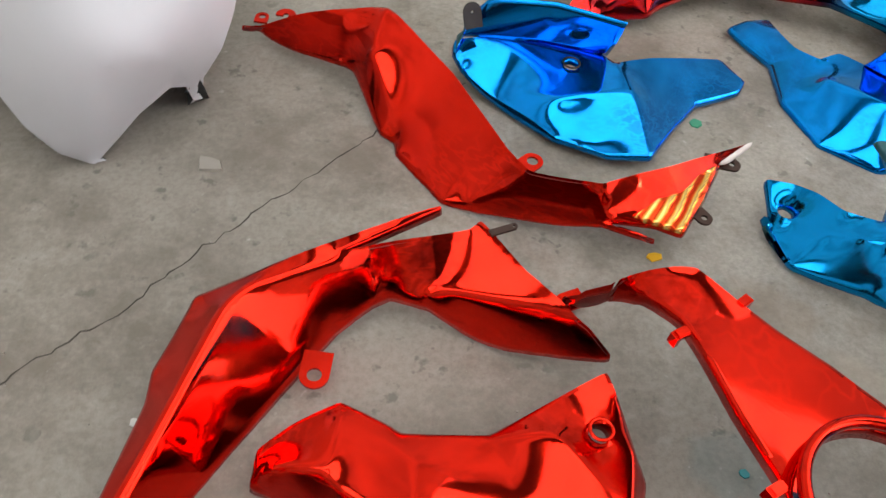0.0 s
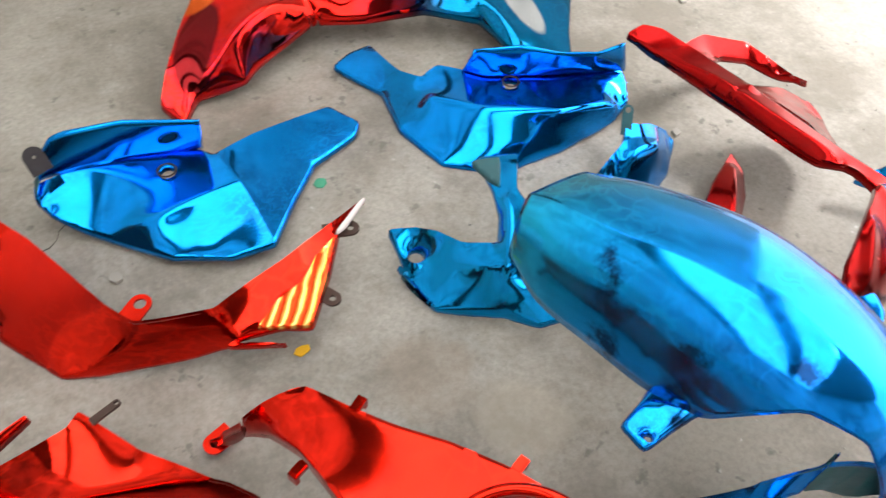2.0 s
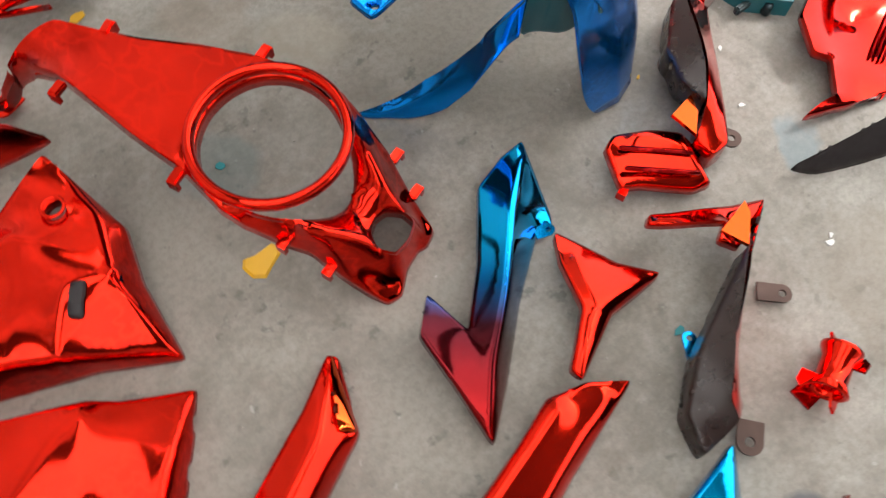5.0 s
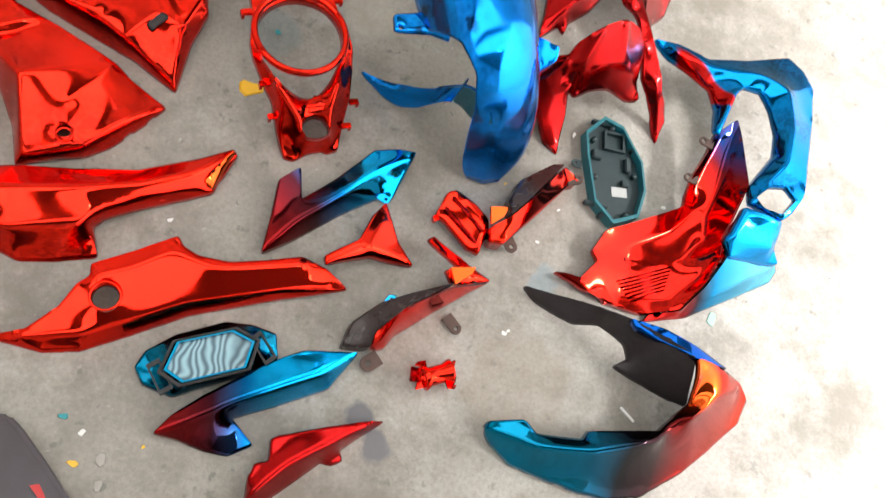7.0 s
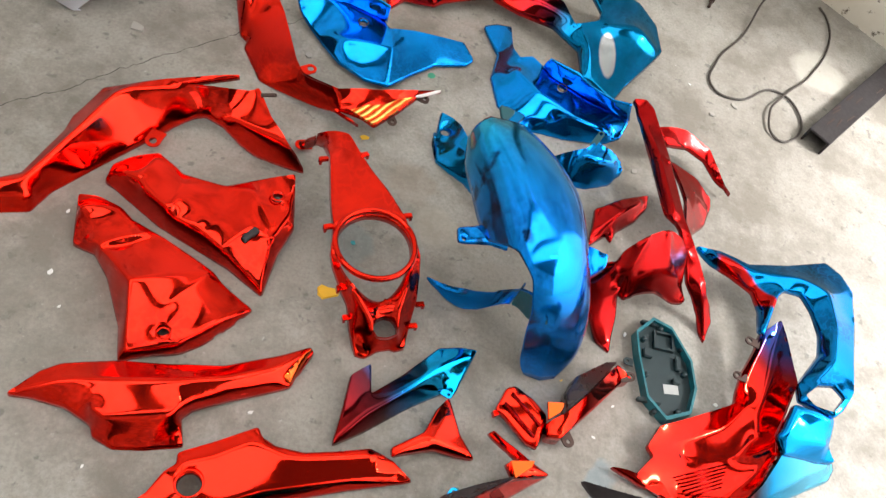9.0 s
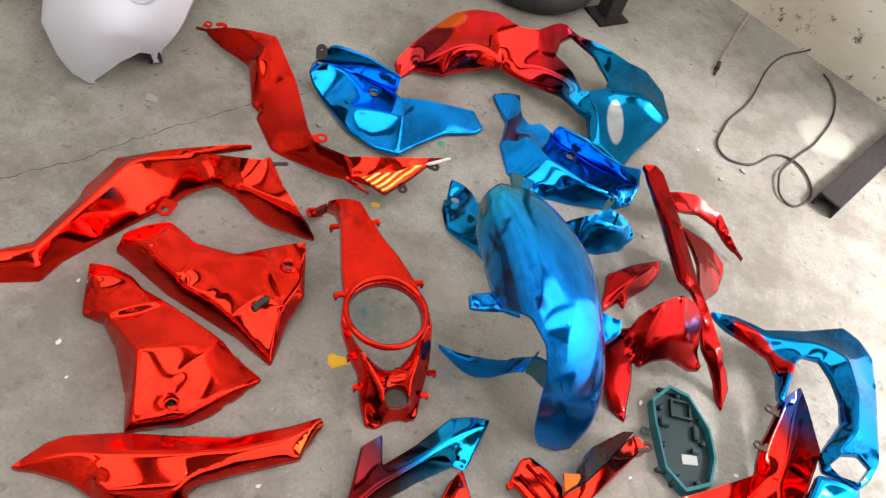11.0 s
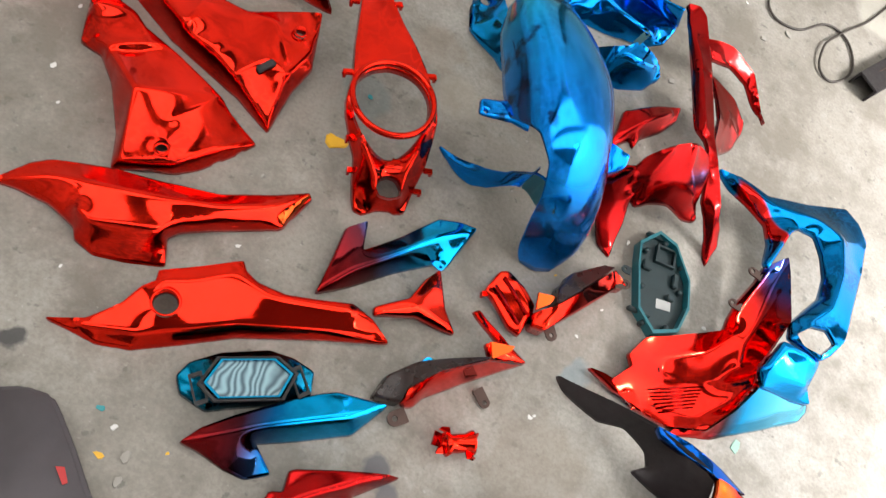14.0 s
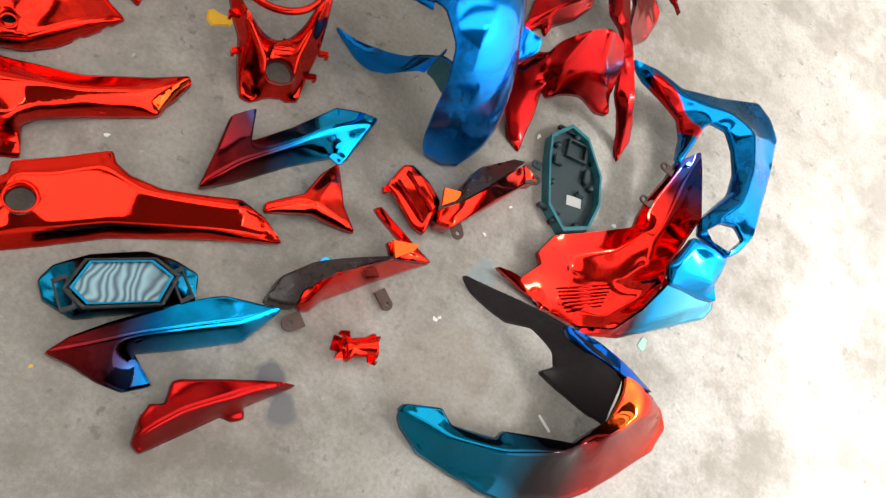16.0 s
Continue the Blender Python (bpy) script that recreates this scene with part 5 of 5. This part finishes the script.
clip(ka, 0.249, -0.139, 0.02, 200, red)
part("tip_facet", flat_poly([(x - kb.location.x, y - kb.location.y) for x, y in ((0.263, -0.243), (0.308, -0.234), (0.303, -0.247), (0.274, -0.272))], 0.004, 0.067, 0.06), orange, kb, "bright orange tip facet", smooth=False)
lug(kb, local(kb, 0.175, -0.395, 0.01), -140, steel, 0.034, 0.026, 0.005, label="brown steel lug")
lug(kb, local(kb, 0.282, -0.307, 0.005), -45, steel, 0.036, 0.02, 0.004, label="brown steel lug")
lug(v, local(v, 0.755, 0.092, 0.088), 165, steel, 0.03, 0.018, 0.005, label="brown steel lug")
lug(v, local(v, 0.735, 0.022, 0.066), 170, steel, 0.03, 0.018, 0.005, label="brown steel lug")
part("lamp_socket", ring_bm(0.014, 0.005, 32, 8, 2.0), red, v, at=local(v, 0.793, -0.115, 0.042))
for x, y in ((0.282, -0.154), (0.294, -0.132)):
    rib = part("rib", block((0.08, 0.005, 0.006), 0.0015), red_deep, ka, at=local(ka, x, y, 0.044))
    rib.rotation_euler.z = radians(-42)
lug(la, local(la, 0.14, -0.118, 0.012), -20, blue_plain, 0.022, 0.014, 0.003)
lug(lb, local(lb, 0.170, -0.32, 0.022), 60, blue_plain, 0.03, 0.014, 0.003)
for x, y, zz in ((0.10, 0.985, 0.045), (0.262, 0.925, 0.05)):
    lug(t, local(t, x, y + 0.02, zz), -80, red, 0.035, 0.018, 0.004)
neck = bmesh.new()
rows = []
for rad, hh in ((0.040, -0.006), (0.036, 0.004), (0.0345, 0.008), (0.030, 0.009), (0.0265, 0.004), (0.0265, -0.05)):
    rows.append([neck.verts.new((rad * math.cos(2 * math.pi * k / 40), rad * math.sin(2 * math.pi * k / 40), hh)) for k in range(40)])
for lo, hi in zip(rows, rows[1:]):
    for k in range(40):
        neck.faces.new((lo[k], lo[(k + 1) % 40], hi[(k + 1) % 40], hi[k]))
well = bmesh.new()
cylinder(well, 0.0268, 0.0268, -0.052, -0.048, 32)
cap_at = Vector((0, 0, 0.12)) + LEAN.to_matrix() @ Vector((0.045, 0.038, CAP))
for nm, bm0, mt, lb in (("filler_neck", neck, primer, "raised filler neck ring"), ("filler_well", well, black, "dark open filler well")):
    o = part(nm, bm0, mt, tk, lb, at=cap_at)
    o.rotation_euler = LEAN


# ---- details of the red panels ----
def ribbed_orange():
    n = Nodes("ribbed_orange_lens")
    wave = n.add("TexWave", Scale=26.0, Distortion=2.5)
    turn = n.add("Mapping")
    turn.inputs["Rotation"].default_value = (0, 0, radians(35))
    n.join(n.coord.outputs["Object"], turn.inputs["Vector"])
    n.join(turn.outputs[0], wave.inputs["Vector"])
    n.join(n.ramp(wave.outputs["Fac"], (0.2, (0.75, 0.05, 0.008)), (0.6, (0.95, 0.34, 0.05)), (0.85, (0.98, 0.62, 0.18))), n.bsdf.inputs["Base Color"])
    n.bsdf.inputs["Metallic"].default_value = 0.9
    n.bsdf.inputs["Roughness"].default_value = 0.18
    n.bump(wave.outputs["Fac"], 0.5, 0.002)
    return n.mat


shell(z, "corner_lens", rim=[(0.275, -0.113, 0.066), (0.239, -0.168, 0.064), (0.203, -0.217, 0.062), (0.148, -0.197, 0.066), (0.206, -0.156, 0.072)], rest=False, skirt=0.002, material=ribbed_orange(), back=inside_red, label="ribbed orange chrome corner facet")
shell(z, "clear_tip", rim=[(0.331, -0.074, 0.068), (0.321, -0.078, 0.07), (0.276, -0.111, 0.07), (0.288, -0.107, 0.066)], rest=False, skirt=0.002, material=plain("pale_clear_plastic", (0.75, 0.68, 0.66), 0.2), back=inside_red, label="pale clear plastic tip")
shell(b, "slot", rim=[(0.11, -0.024, 0.073), (0.121, -0.029, 0.072), (0.101, -0.06, 0.07), (0.093, -0.051, 0.071)], rest=False, skirt=0.001, material=inside, back=inside, label="small dark oblong slot")
for x, y, length, turn in ((0.649, -0.167, 0.121, 23.4), (0.651, -0.173, 0.111, 23.8), (0.652, -0.180, 0.104, 23.9), (0.654, -0.185, 0.094, 24.4), (0.655, -0.192, 0.085, 25.1), (0.657, -0.198, 0.077, 24.6), (0.658, -0.205, 0.068, 25.4)):
    rib = part("rib", block((length, 0.003, 0.004), 0.001), red_deep, v, at=local(v, x, y, 0.022))
    rib.rotation_euler.z = radians(turn)

shell(h, "mounting_tab", rim=[(0.009, 0.069, 0.112), (0.043, 0.06, 0.113), (0.021, 0.021, 0.107), (0.014, 0.043, 0.106)], rest=False, skirt=0.003, material=inside_teal, back=inside, label="dark teal mounting tab")
shell(d, "end_facet", rim=[(0.211, 0.04, 0.018), (0.198, 0.048, 0.034), (0.225, 0.1, 0.03), (0.235, 0.113, 0.024)], rest=False, skirt=0.002, material=orange, back=inside_red, label="bright orange end facet")

# ---- instrument housing and cover ----
def loop_wall(points, inset, height, z=0.0):
    """An upright wall of some thickness along a closed outline."""
    bm = bmesh.new()
    c = np.mean(points, 0)
    rings = []
    for k, hh in ((1.0, 0), (1.0, height), (1 - inset, height), (1 - inset, 0)):
        rings.append([bm.verts.new((c[0] + (x - c[0]) * k, c[1] + (y - c[1]) * k, z + hh)) for x, y in points])
    for a0, b0 in zip(rings, rings[1:] + rings[:1]):
        for i in range(len(points)):
            j = (i + 1) % len(points)
            bm.faces.new((a0[i], a0[j], b0[j], b0[i]))
    bmesh.ops.bevel(bm, geom=[e0 for e0 in bm.edges if e0.calc_face_angle(0) > 0.7], offset=0.0012, segments=2, affect='EDGES')
    bmesh.ops.recalc_face_normals(bm, faces=bm.faces)
    return bm


TRAY = [(-0.055, 0.019), (-0.059, 0.069), (-0.02, 0.11), (0.021, 0.097), (0.062, 0.029), (0.069, -0.032), (0.053, -0.089), (0.001, -0.112), (-0.038, -0.074)]
teal = plain("teal_plastic", (0.012, 0.14, 0.17), 0.35, 0.0, 0.3, 18, 0.05)
dark_teal = plain("dark_teal_plastic", (0.004, 0.020, 0.024), 0.5, 0.0, 0.3, 18, 0.05)
cb = thing("instrument_housing", (0.58, 0.03), "open teal plastic instrument housing lying on its back", "housing")
part("wall", loop_wall(TRAY, 0.07, 0.026), teal, cb, smooth=False)
part("floor_plate", flat_poly([(x * 0.95, y * 0.95) for x, y in TRAY], 0.008), dark_teal, cb, smooth=False)
part("frame", loop_wall([(-0.022, 0.045), (0.022, 0.045), (0.022, 0.085), (-0.022, 0.085)], 0.22, 0.012, 0.006), dark_teal, cb, smooth=False, at=(0.006, 0.0, 0))
for x, y, sx, sy in ((-0.02, 0.10, 0.045, 0.008), (-0.03, -0.075, 0.05, 0.008), (0.035, 0.02, 0.012, 0.03), (-0.03, 0.03, 0.02, 0.02), (0.03, -0.02, 0.016, 0.012)):
    part("rib", block((sx, sy, 0.012)), dark_teal, cb, smooth=False, at=(x, y, 0.013))
post = bmesh.new()
cylinder(post, 0.006, 0.005, 0.006, 0.02, 16)
post_ob = part("screw_post", post, dark_teal, cb, at=(0.0, 0.092, 0))
for x, y in ((-0.038, 0.06), (0.045, 0.055), (0.048, 0.0), (0.03, -0.085), (-0.02, -0.095), (-0.035, -0.02)):
    o = new("screw_post", post_ob.data)
    o.parent, o.location = cb, (x, y, 0)
sticker = part("sticker", flat_poly([(-0.016, -0.012), (0.016, -0.008), (0.014, 0.012), (-0.018, 0.008)], 0.0008), plain("white_paper", (0.38, 0.39, 0.38), 0.6), cb, "small white paper sticker", smooth=False, at=(0.022, -0.037, 0.0085))
lug(cb, (-0.062, 0.0, 0.012), 175, dark_teal, 0.02, 0.016, 0.003)

cf = thing("instrument_cover", (-0.08, -0.44), "dark blue instrument cover with a clear faceted lens", "housing")
navy = chrome("navy_chrome", (0.0, 0.12, 0.22), rough=0.12)
shell(cf, "bezel", rim=[(-0.104, -0.026, 0.02), (-0.094, -0.002, 0.02), (-0.056, 0.029, 0.02), (0.011, 0.06, 0.02), (0.051, 0.062, 0.02), (0.089, 0.054, 0.02), (0.098, 0.015, 0.01), (0.062, -0.01, 0.01), (-0.025, -0.051, 0.01), (-0.045, -0.06, 0.01), (-0.089, -0.049, 0.01)],
      holes=[[(-0.061, -0.03, 0.04), (-0.051, 0.012, 0.04), (0.023, 0.042, 0.04), (0.056, 0.03, 0.04), (0.05, -0.01, 0.04), (-0.033, -0.044, 0.04)]], material=navy, back=inside)
LENS = [(-0.061, -0.03), (-0.051, 0.012), (0.023, 0.042), (0.056, 0.03), (0.05, -0.01), (-0.033, -0.044)]
for k, hh, mat in ((1.16, 0.034, black), (1.02, 0.036, navy)):
    c0 = np.mean(LENS, 0)
    part("inner_frame", loop_wall([tuple(c0 + (np.array(q0) - c0) * k) for q0 in LENS], 0.07, 0.012, hh), mat, cf, smooth=False)
def lens_look():
    n = Nodes("clear_lens")
    # Wavy stripes in the colour stand in for the lens's rippled reflection.
    wave = n.add("TexWave", Scale=30.0, Distortion=16.0, Detail=1.0)
    wave.inputs["Detail Scale"].default_value = 0.7
    n.join(n.coord.outputs["Object"], wave.inputs["Vector"])
    n.join(n.mix(wave.outputs["Fac"], (0.02, 0.07, 0.10), (0.20, 0.36, 0.42)), n.bsdf.inputs["Base Color"])
    n.bsdf.inputs["Roughness"].default_value = 0.3
    n.bsdf.inputs["Coat Weight"].default_value = 0.25
    n.bsdf.inputs["Coat Roughness"].default_value = 0.05
    return n.mat
part("lens", flat_poly(LENS, 0.003, 0.037), lens_look(), cf, "clear lens with a striped reflection painted in", smooth=False)
for sx in (-1, 1):
    vent = part("side_vent", loop_wall([(-0.012, -0.024), (0.008, -0.024), (0.012, 0.024), (-0.008, 0.024)], 0.25, 0.008, 0.036), black, cf, smooth=False, at=(0.0025 + 0.0685 * sx, -0.008 + 0.032 * sx, 0))
    vent.rotation_euler.z = radians(45 if sx > 0 else 40)

# ---- small red collar ----
j = thing("handlebar_collar", (0.262, -0.412), "small red chrome collar with four pointed fins", "collar")
tube = bmesh.new()
rows = []
for rad, xx in ((0.021, -0.022), (0.016, -0.012), (0.0155, 0.012), (0.020, 0.022), (0.021, 0.026), (0.017, 0.027), (0.0125, 0.018), (0.0125, -0.018), (0.017, -0.024)):
    rows.append([tube.verts.new((xx, rad * math.cos(2 * math.pi * k / 32), 0.022 + rad * math.sin(2 * math.pi * k / 32))) for k in range(32)])
for lo, hi in zip(rows, rows[1:] + rows[:1]):
    for k in range(32):
        tube.faces.new((lo[k], lo[(k + 1) % 32], hi[(k + 1) % 32], hi[k]))
bmesh.ops.recalc_face_normals(tube, faces=tube.faces)
tb = part("tube", tube, red, j, at=(0.008, 0, 0))
tb.rotation_euler.z = radians(22)
for end, side, turn in ((-1, 1, 165), (-1, -1, 195), (1, 1, 28), (1, -1, -24)):
    fin = part("fin", flat_poly([(0, -0.009), (0.014, -0.006), (0.019, 0.002), (0, 0.010)], 0.003, 0.0, 0.05), red, j, smooth=False, at=(0.008 + end * 0.018, side * 0.014, 0.022))
    fin.rotation_euler = (radians(45 * side), radians(8), radians(turn + 22))
foot = part("foot", flat_poly([(-0.03, -0.012), (0.02, -0.010), (0.02, 0.010), (-0.03, 0.012)], 0.004), red_deep, j, smooth=False)

# ---- round the panels ----
mat_cloth = plain("stained_grey_foam", (0.085, 0.075, 0.082), 0.9, 0.0, 0.45, 7, 0.3)
seat = thing("seat_pad", (-0.36, -0.72), "paint-stained dark grey seat pad on the concrete", "pad")
pad = flat_poly([(-0.09, 0.13), (-0.01, 0.165), (0.03, 0.166), (0.05, 0.15), (0.09, 0.11), (0.15, 0.045), (0.19, -0.06), (0.14, -0.16), (0.0, -0.1), (-0.03, 0.03)], 0.028, 0.0, 0.03)
bmesh.ops.bevel(pad, geom=list(pad.edges), offset=0.006, segments=3, affect='EDGES')
part("cushion", pad, mat_cloth, seat)
part("piping", flat_poly([(-0.075, 0.05), (-0.03, 0.03), (0.0, -0.1), (-0.03, -0.12)], 0.02), plain("white_vinyl", (0.7, 0.7, 0.7), 0.5), seat, "white vinyl edge", smooth=False)
part("paint_stain", flat_poly([(0.08, 0.075), (0.092, 0.078), (0.105, 0.06), (0.10, 0.055)], 0.0008, 0.0282), plain("red_paint_stain", (0.45, 0.03, 0.03), 0.6), seat, "smear of red paint", smooth=False)

beam_dir = math.degrees(math.atan2(0.40, 0.33))
steel_bar = thing("steel_bar", (1.032, 0.792), "dark painted steel channel bar with scraped edges", "bar")
bar_paint = plain("scraped_dark_paint", (0.012, 0.008, 0.009), 0.7, 0.0, 0.5, 40, 0.2)
web = part("web", block((0.56, 0.064, 0.006), 0.0015), bar_paint, steel_bar, smooth=False, at=(0.28 * math.cos(radians(beam_dir)), 0.28 * math.sin(radians(beam_dir)), 0.042))
web.rotation_euler.z = radians(beam_dir)
for sgn in (-1, 1):
    fl = part("flange", block((0.56, 0.006, 0.044), 0.0015), bar_paint, steel_bar, smooth=False,
              at=(0.28 * math.cos(radians(beam_dir)) - sgn * 0.0292 * math.sin(radians(beam_dir)), 0.28 * math.sin(radians(beam_dir)) + sgn * 0.0292 * math.cos(radians(beam_dir)), 0.022))
    fl.rotation_euler.z = radians(beam_dir)
scr = random.Random(8)
for k in range(9):
    d0, off = scr.uniform(0.05, 0.45), scr.uniform(-0.02, 0.028)
    o = part("scrape", flat_poly([(-0.02, -0.0015), (0.018, -0.003), (0.022, 0.001), (-0.015, 0.002)], 0.0006), steel, steel_bar, smooth=False,
             at=(d0 * math.cos(radians(beam_dir)) - off * math.sin(radians(beam_dir)), d0 * math.sin(radians(beam_dir)) + off * math.cos(radians(beam_dir)), 0.0452))
    o.rotation_euler.z = radians(beam_dir + scr.uniform(-8, 8))

cable_rubber = plain("grey_cable_rubber", (0.045, 0.036, 0.03), 0.55)
CABLE = [(1.5, 1.94), (1.28, 1.68), (1.10, 1.46), (0.969, 1.352), (0.872, 1.157), (0.78, 1.013), (0.762, 0.906), (0.825, 0.887), (0.959, 0.963), (1.015, 0.893), (0.984, 0.8), (0.933, 0.782), (0.918, 0.862), (0.964, 0.939), (1.071, 1.069), (1.165, 1.257), (1.17, 1.36), (1.155, 1.40)]
cable = tagged(hose("cable", [(x, y, 0.005 + (0.03 if 0 < i < 4 else 0.0) + (0.007 if i in (12, 13) else 0)) for i, (x, y) in enumerate(CABLE) if i > 1], 0.0031, cable_rubber), "thin grey electric cable looped over the floor", "cable")
plug = thing("air_hose_end", (0.774, 1.241), "thin hose with a threaded metal end on the floor", "hose")
hose("hose", [(0.02, 0.058, 0.007), (0.05, 0.13, 0.007), (0.11, 0.27, 0.008), (0.15, 0.36, 0.008)], 0.0055, plain("pale_hose", (0.30, 0.26, 0.22), 0.5), plug)
tip = bmesh.new()
cylinder(tip, 0.0045, 0.0045, -0.03, 0.0, 14)
cylinder(tip, 0.008, 0.008, 0.0, 0.022, 6)
cylinder(tip, 0.0065, 0.0065, 0.022, 0.036, 14)
nt = part("fitting", tip, steel, plug, "threaded metal fitting", smooth=False, at=(0.008, 0.024, 0.008))
nt.rotation_euler = (radians(-90), 0, radians(-20))

stand = thing("stand_leg", (0.425, 1.36), "dark painted steel stand leg on a base plate", "stand")
leg = part("leg", block((0.06, 0.05, 0.9), 0.003), bar_paint, stand, smooth=False, at=(0.02, 0.03, 0.45))
leg.rotation_euler.z = radians(35)
bp = part("base_plate", block((0.11, 0.09, 0.008), 0.002), bar_paint, stand, smooth=False, at=(0.015, 0.02, 0.004))
bp.rotation_euler.z = radians(35)
tyre = thing("tyre", (0.19, 1.47), "worn black rubber tyre lying flat by the wall", "tyre")
part("rubber", ring_bm(0.165, 0.045, 56, 14), black, tyre, at=(0, 0, 0.045))

# ---- litter on the floor ----
def flake(name, x, y, size, material, label, category, seed, thick=0.0012, curl=0.0):
    rr = random.Random(seed)
    n0 = 7
    pts = [(size * rr.uniform(0.6, 1.1) * math.cos(2 * math.pi * k / n0), size * rr.uniform(0.3, 0.8) * math.sin(2 * math.pi * k / n0)) for k in range(n0)]
    ob = part(name, flat_poly(pts, thick + curl, 0.0, 0.08), material, None, "", smooth=False, at=(x, y, 0.0004))
    ob.rotation_euler.z = rr.uniform(0, 6.3)
    return tagged(ob, label, category, "litter on the floor")


white_flake = plain("white_paint_flake", (0.72, 0.72, 0.70), 0.6)
yellow = plain("yellow_film", (0.75, 0.42, 0.02), 0.35)
green = plain("green_film", (0.05, 0.30, 0.18), 0.4)
grey_flake = plain("grey_crumb", (0.33, 0.31, 0.28), 0.9)
teal_flake = plain("teal_flake", (0.02, 0.25, 0.28), 0.5)
WHITE = [(0.481, -0.067), (0.442, -0.138), (0.507, 0.098), (-0.234, -0.566), (-0.411, -0.369), (-0.182, -0.227), (0.702, -0.014), (-0.101, -0.521), (0.397, -0.312), (-0.598, 0.078), (-0.67, 0.23), (-0.581, -0.051), (-0.543, -0.112), (0.696, 0.898), (0.39, -0.318)]
for i, (x, y) in enumerate(WHITE):
    flake("paint_flake", x, y, 0.0045 + 0.0012 * (i % 4), white_flake, "small flake of white paint on concrete", "flake", i)
for i, (x, y, sz) in enumerate([(0.533, 0.542, 0.011), (0.538, 1.308, 0.014), (0.705, 1.263, 0.008), (-0.266, 0.629, 0.013), (-0.196, -0.635, 0.012), (-0.20, -0.60, 0.014), (-0.636, 0.574, 0.02), (0.753, 0.809, 0.012), (0.822, 0.861, 0.012)]):
    flake("crumb", x, y, sz, grey_flake, "dry grey crumb of debris on concrete", "debris", 40 + i, 0.004)
for i, (x, y) in enumerate([(-0.263, -0.547), (-0.369, -0.561), (0.191, -0.287), (-0.075, 0.16)]):
    flake("paint_flake", x, y, 0.008, teal_flake, "small teal paint flake on concrete", "flake", 60 + i)
flake("film_scrap", 0.019, 0.673, 0.014, green, "scrap of green film on concrete", "scrap", 71)
flake("film_scrap", 0.802, -0.223, 0.018, plain("pale_green_film", (0.25, 0.42, 0.34), 0.5), "scrap of pale green film on concrete", "scrap", 72)
for i, (x, y, sz) in enumerate([(-0.099, 0.434, 0.012), (0.374, -0.037, 0.004), (-0.149, -0.576, 0.004), (0.052, -0.307, 0.003), (-0.237, -0.61, 0.010)]):
    flake("film_scrap", x, y, sz, yellow, "scrap of yellow film on concrete", "scrap", 80 + i)
leaf = part("yellow_scrap", flat_poly([(-0.022, 0.004), (-0.016, 0.012), (-0.004, 0.009), (0.018, 0.010), (0.022, 0.004), (0.019, -0.006), (0.006, -0.012), (-0.008, -0.020), (-0.019, -0.012)], 0.003, 0.0, 0.15), yellow, None, "crumpled scrap of yellow masking film on concrete", smooth=False, at=(-0.10, 0.038, 0.0005))
tagged(leaf, category="scrap", group="litter on the floor")
stick = part("white_stick", block((0.034, 0.005, 0.003), 0.001), white_flake, None, "short white plastic strip on concrete", smooth=False, at=(0.626, -0.425, 0.002))
stick.rotation_euler.z = radians(-40)
tagged(stick, category="strip", group="litter on the floor")
grit = random.Random(11)
dust = bmesh.new()
for k in range(500):
    x, y, sz = grit.uniform(-1.3, 1.4), grit.uniform(-0.9, 1.6), grit.uniform(0.0006, 0.0022)
    m0 = bmesh.ops.create_cube(dust, size=sz)["verts"]
    bmesh.ops.rotate(dust, verts=m0, cent=(0, 0, 0), matrix=Euler((grit.random() * 3, grit.random() * 3, 0)).to_matrix())
    bmesh.ops.translate(dust, verts=m0, vec=(x, y, sz * 0.4))
tagged(part("grit", dust, grey_flake, None, "fine grit and crumbs scattered over concrete", smooth=False), kind="stuff", category="grit")
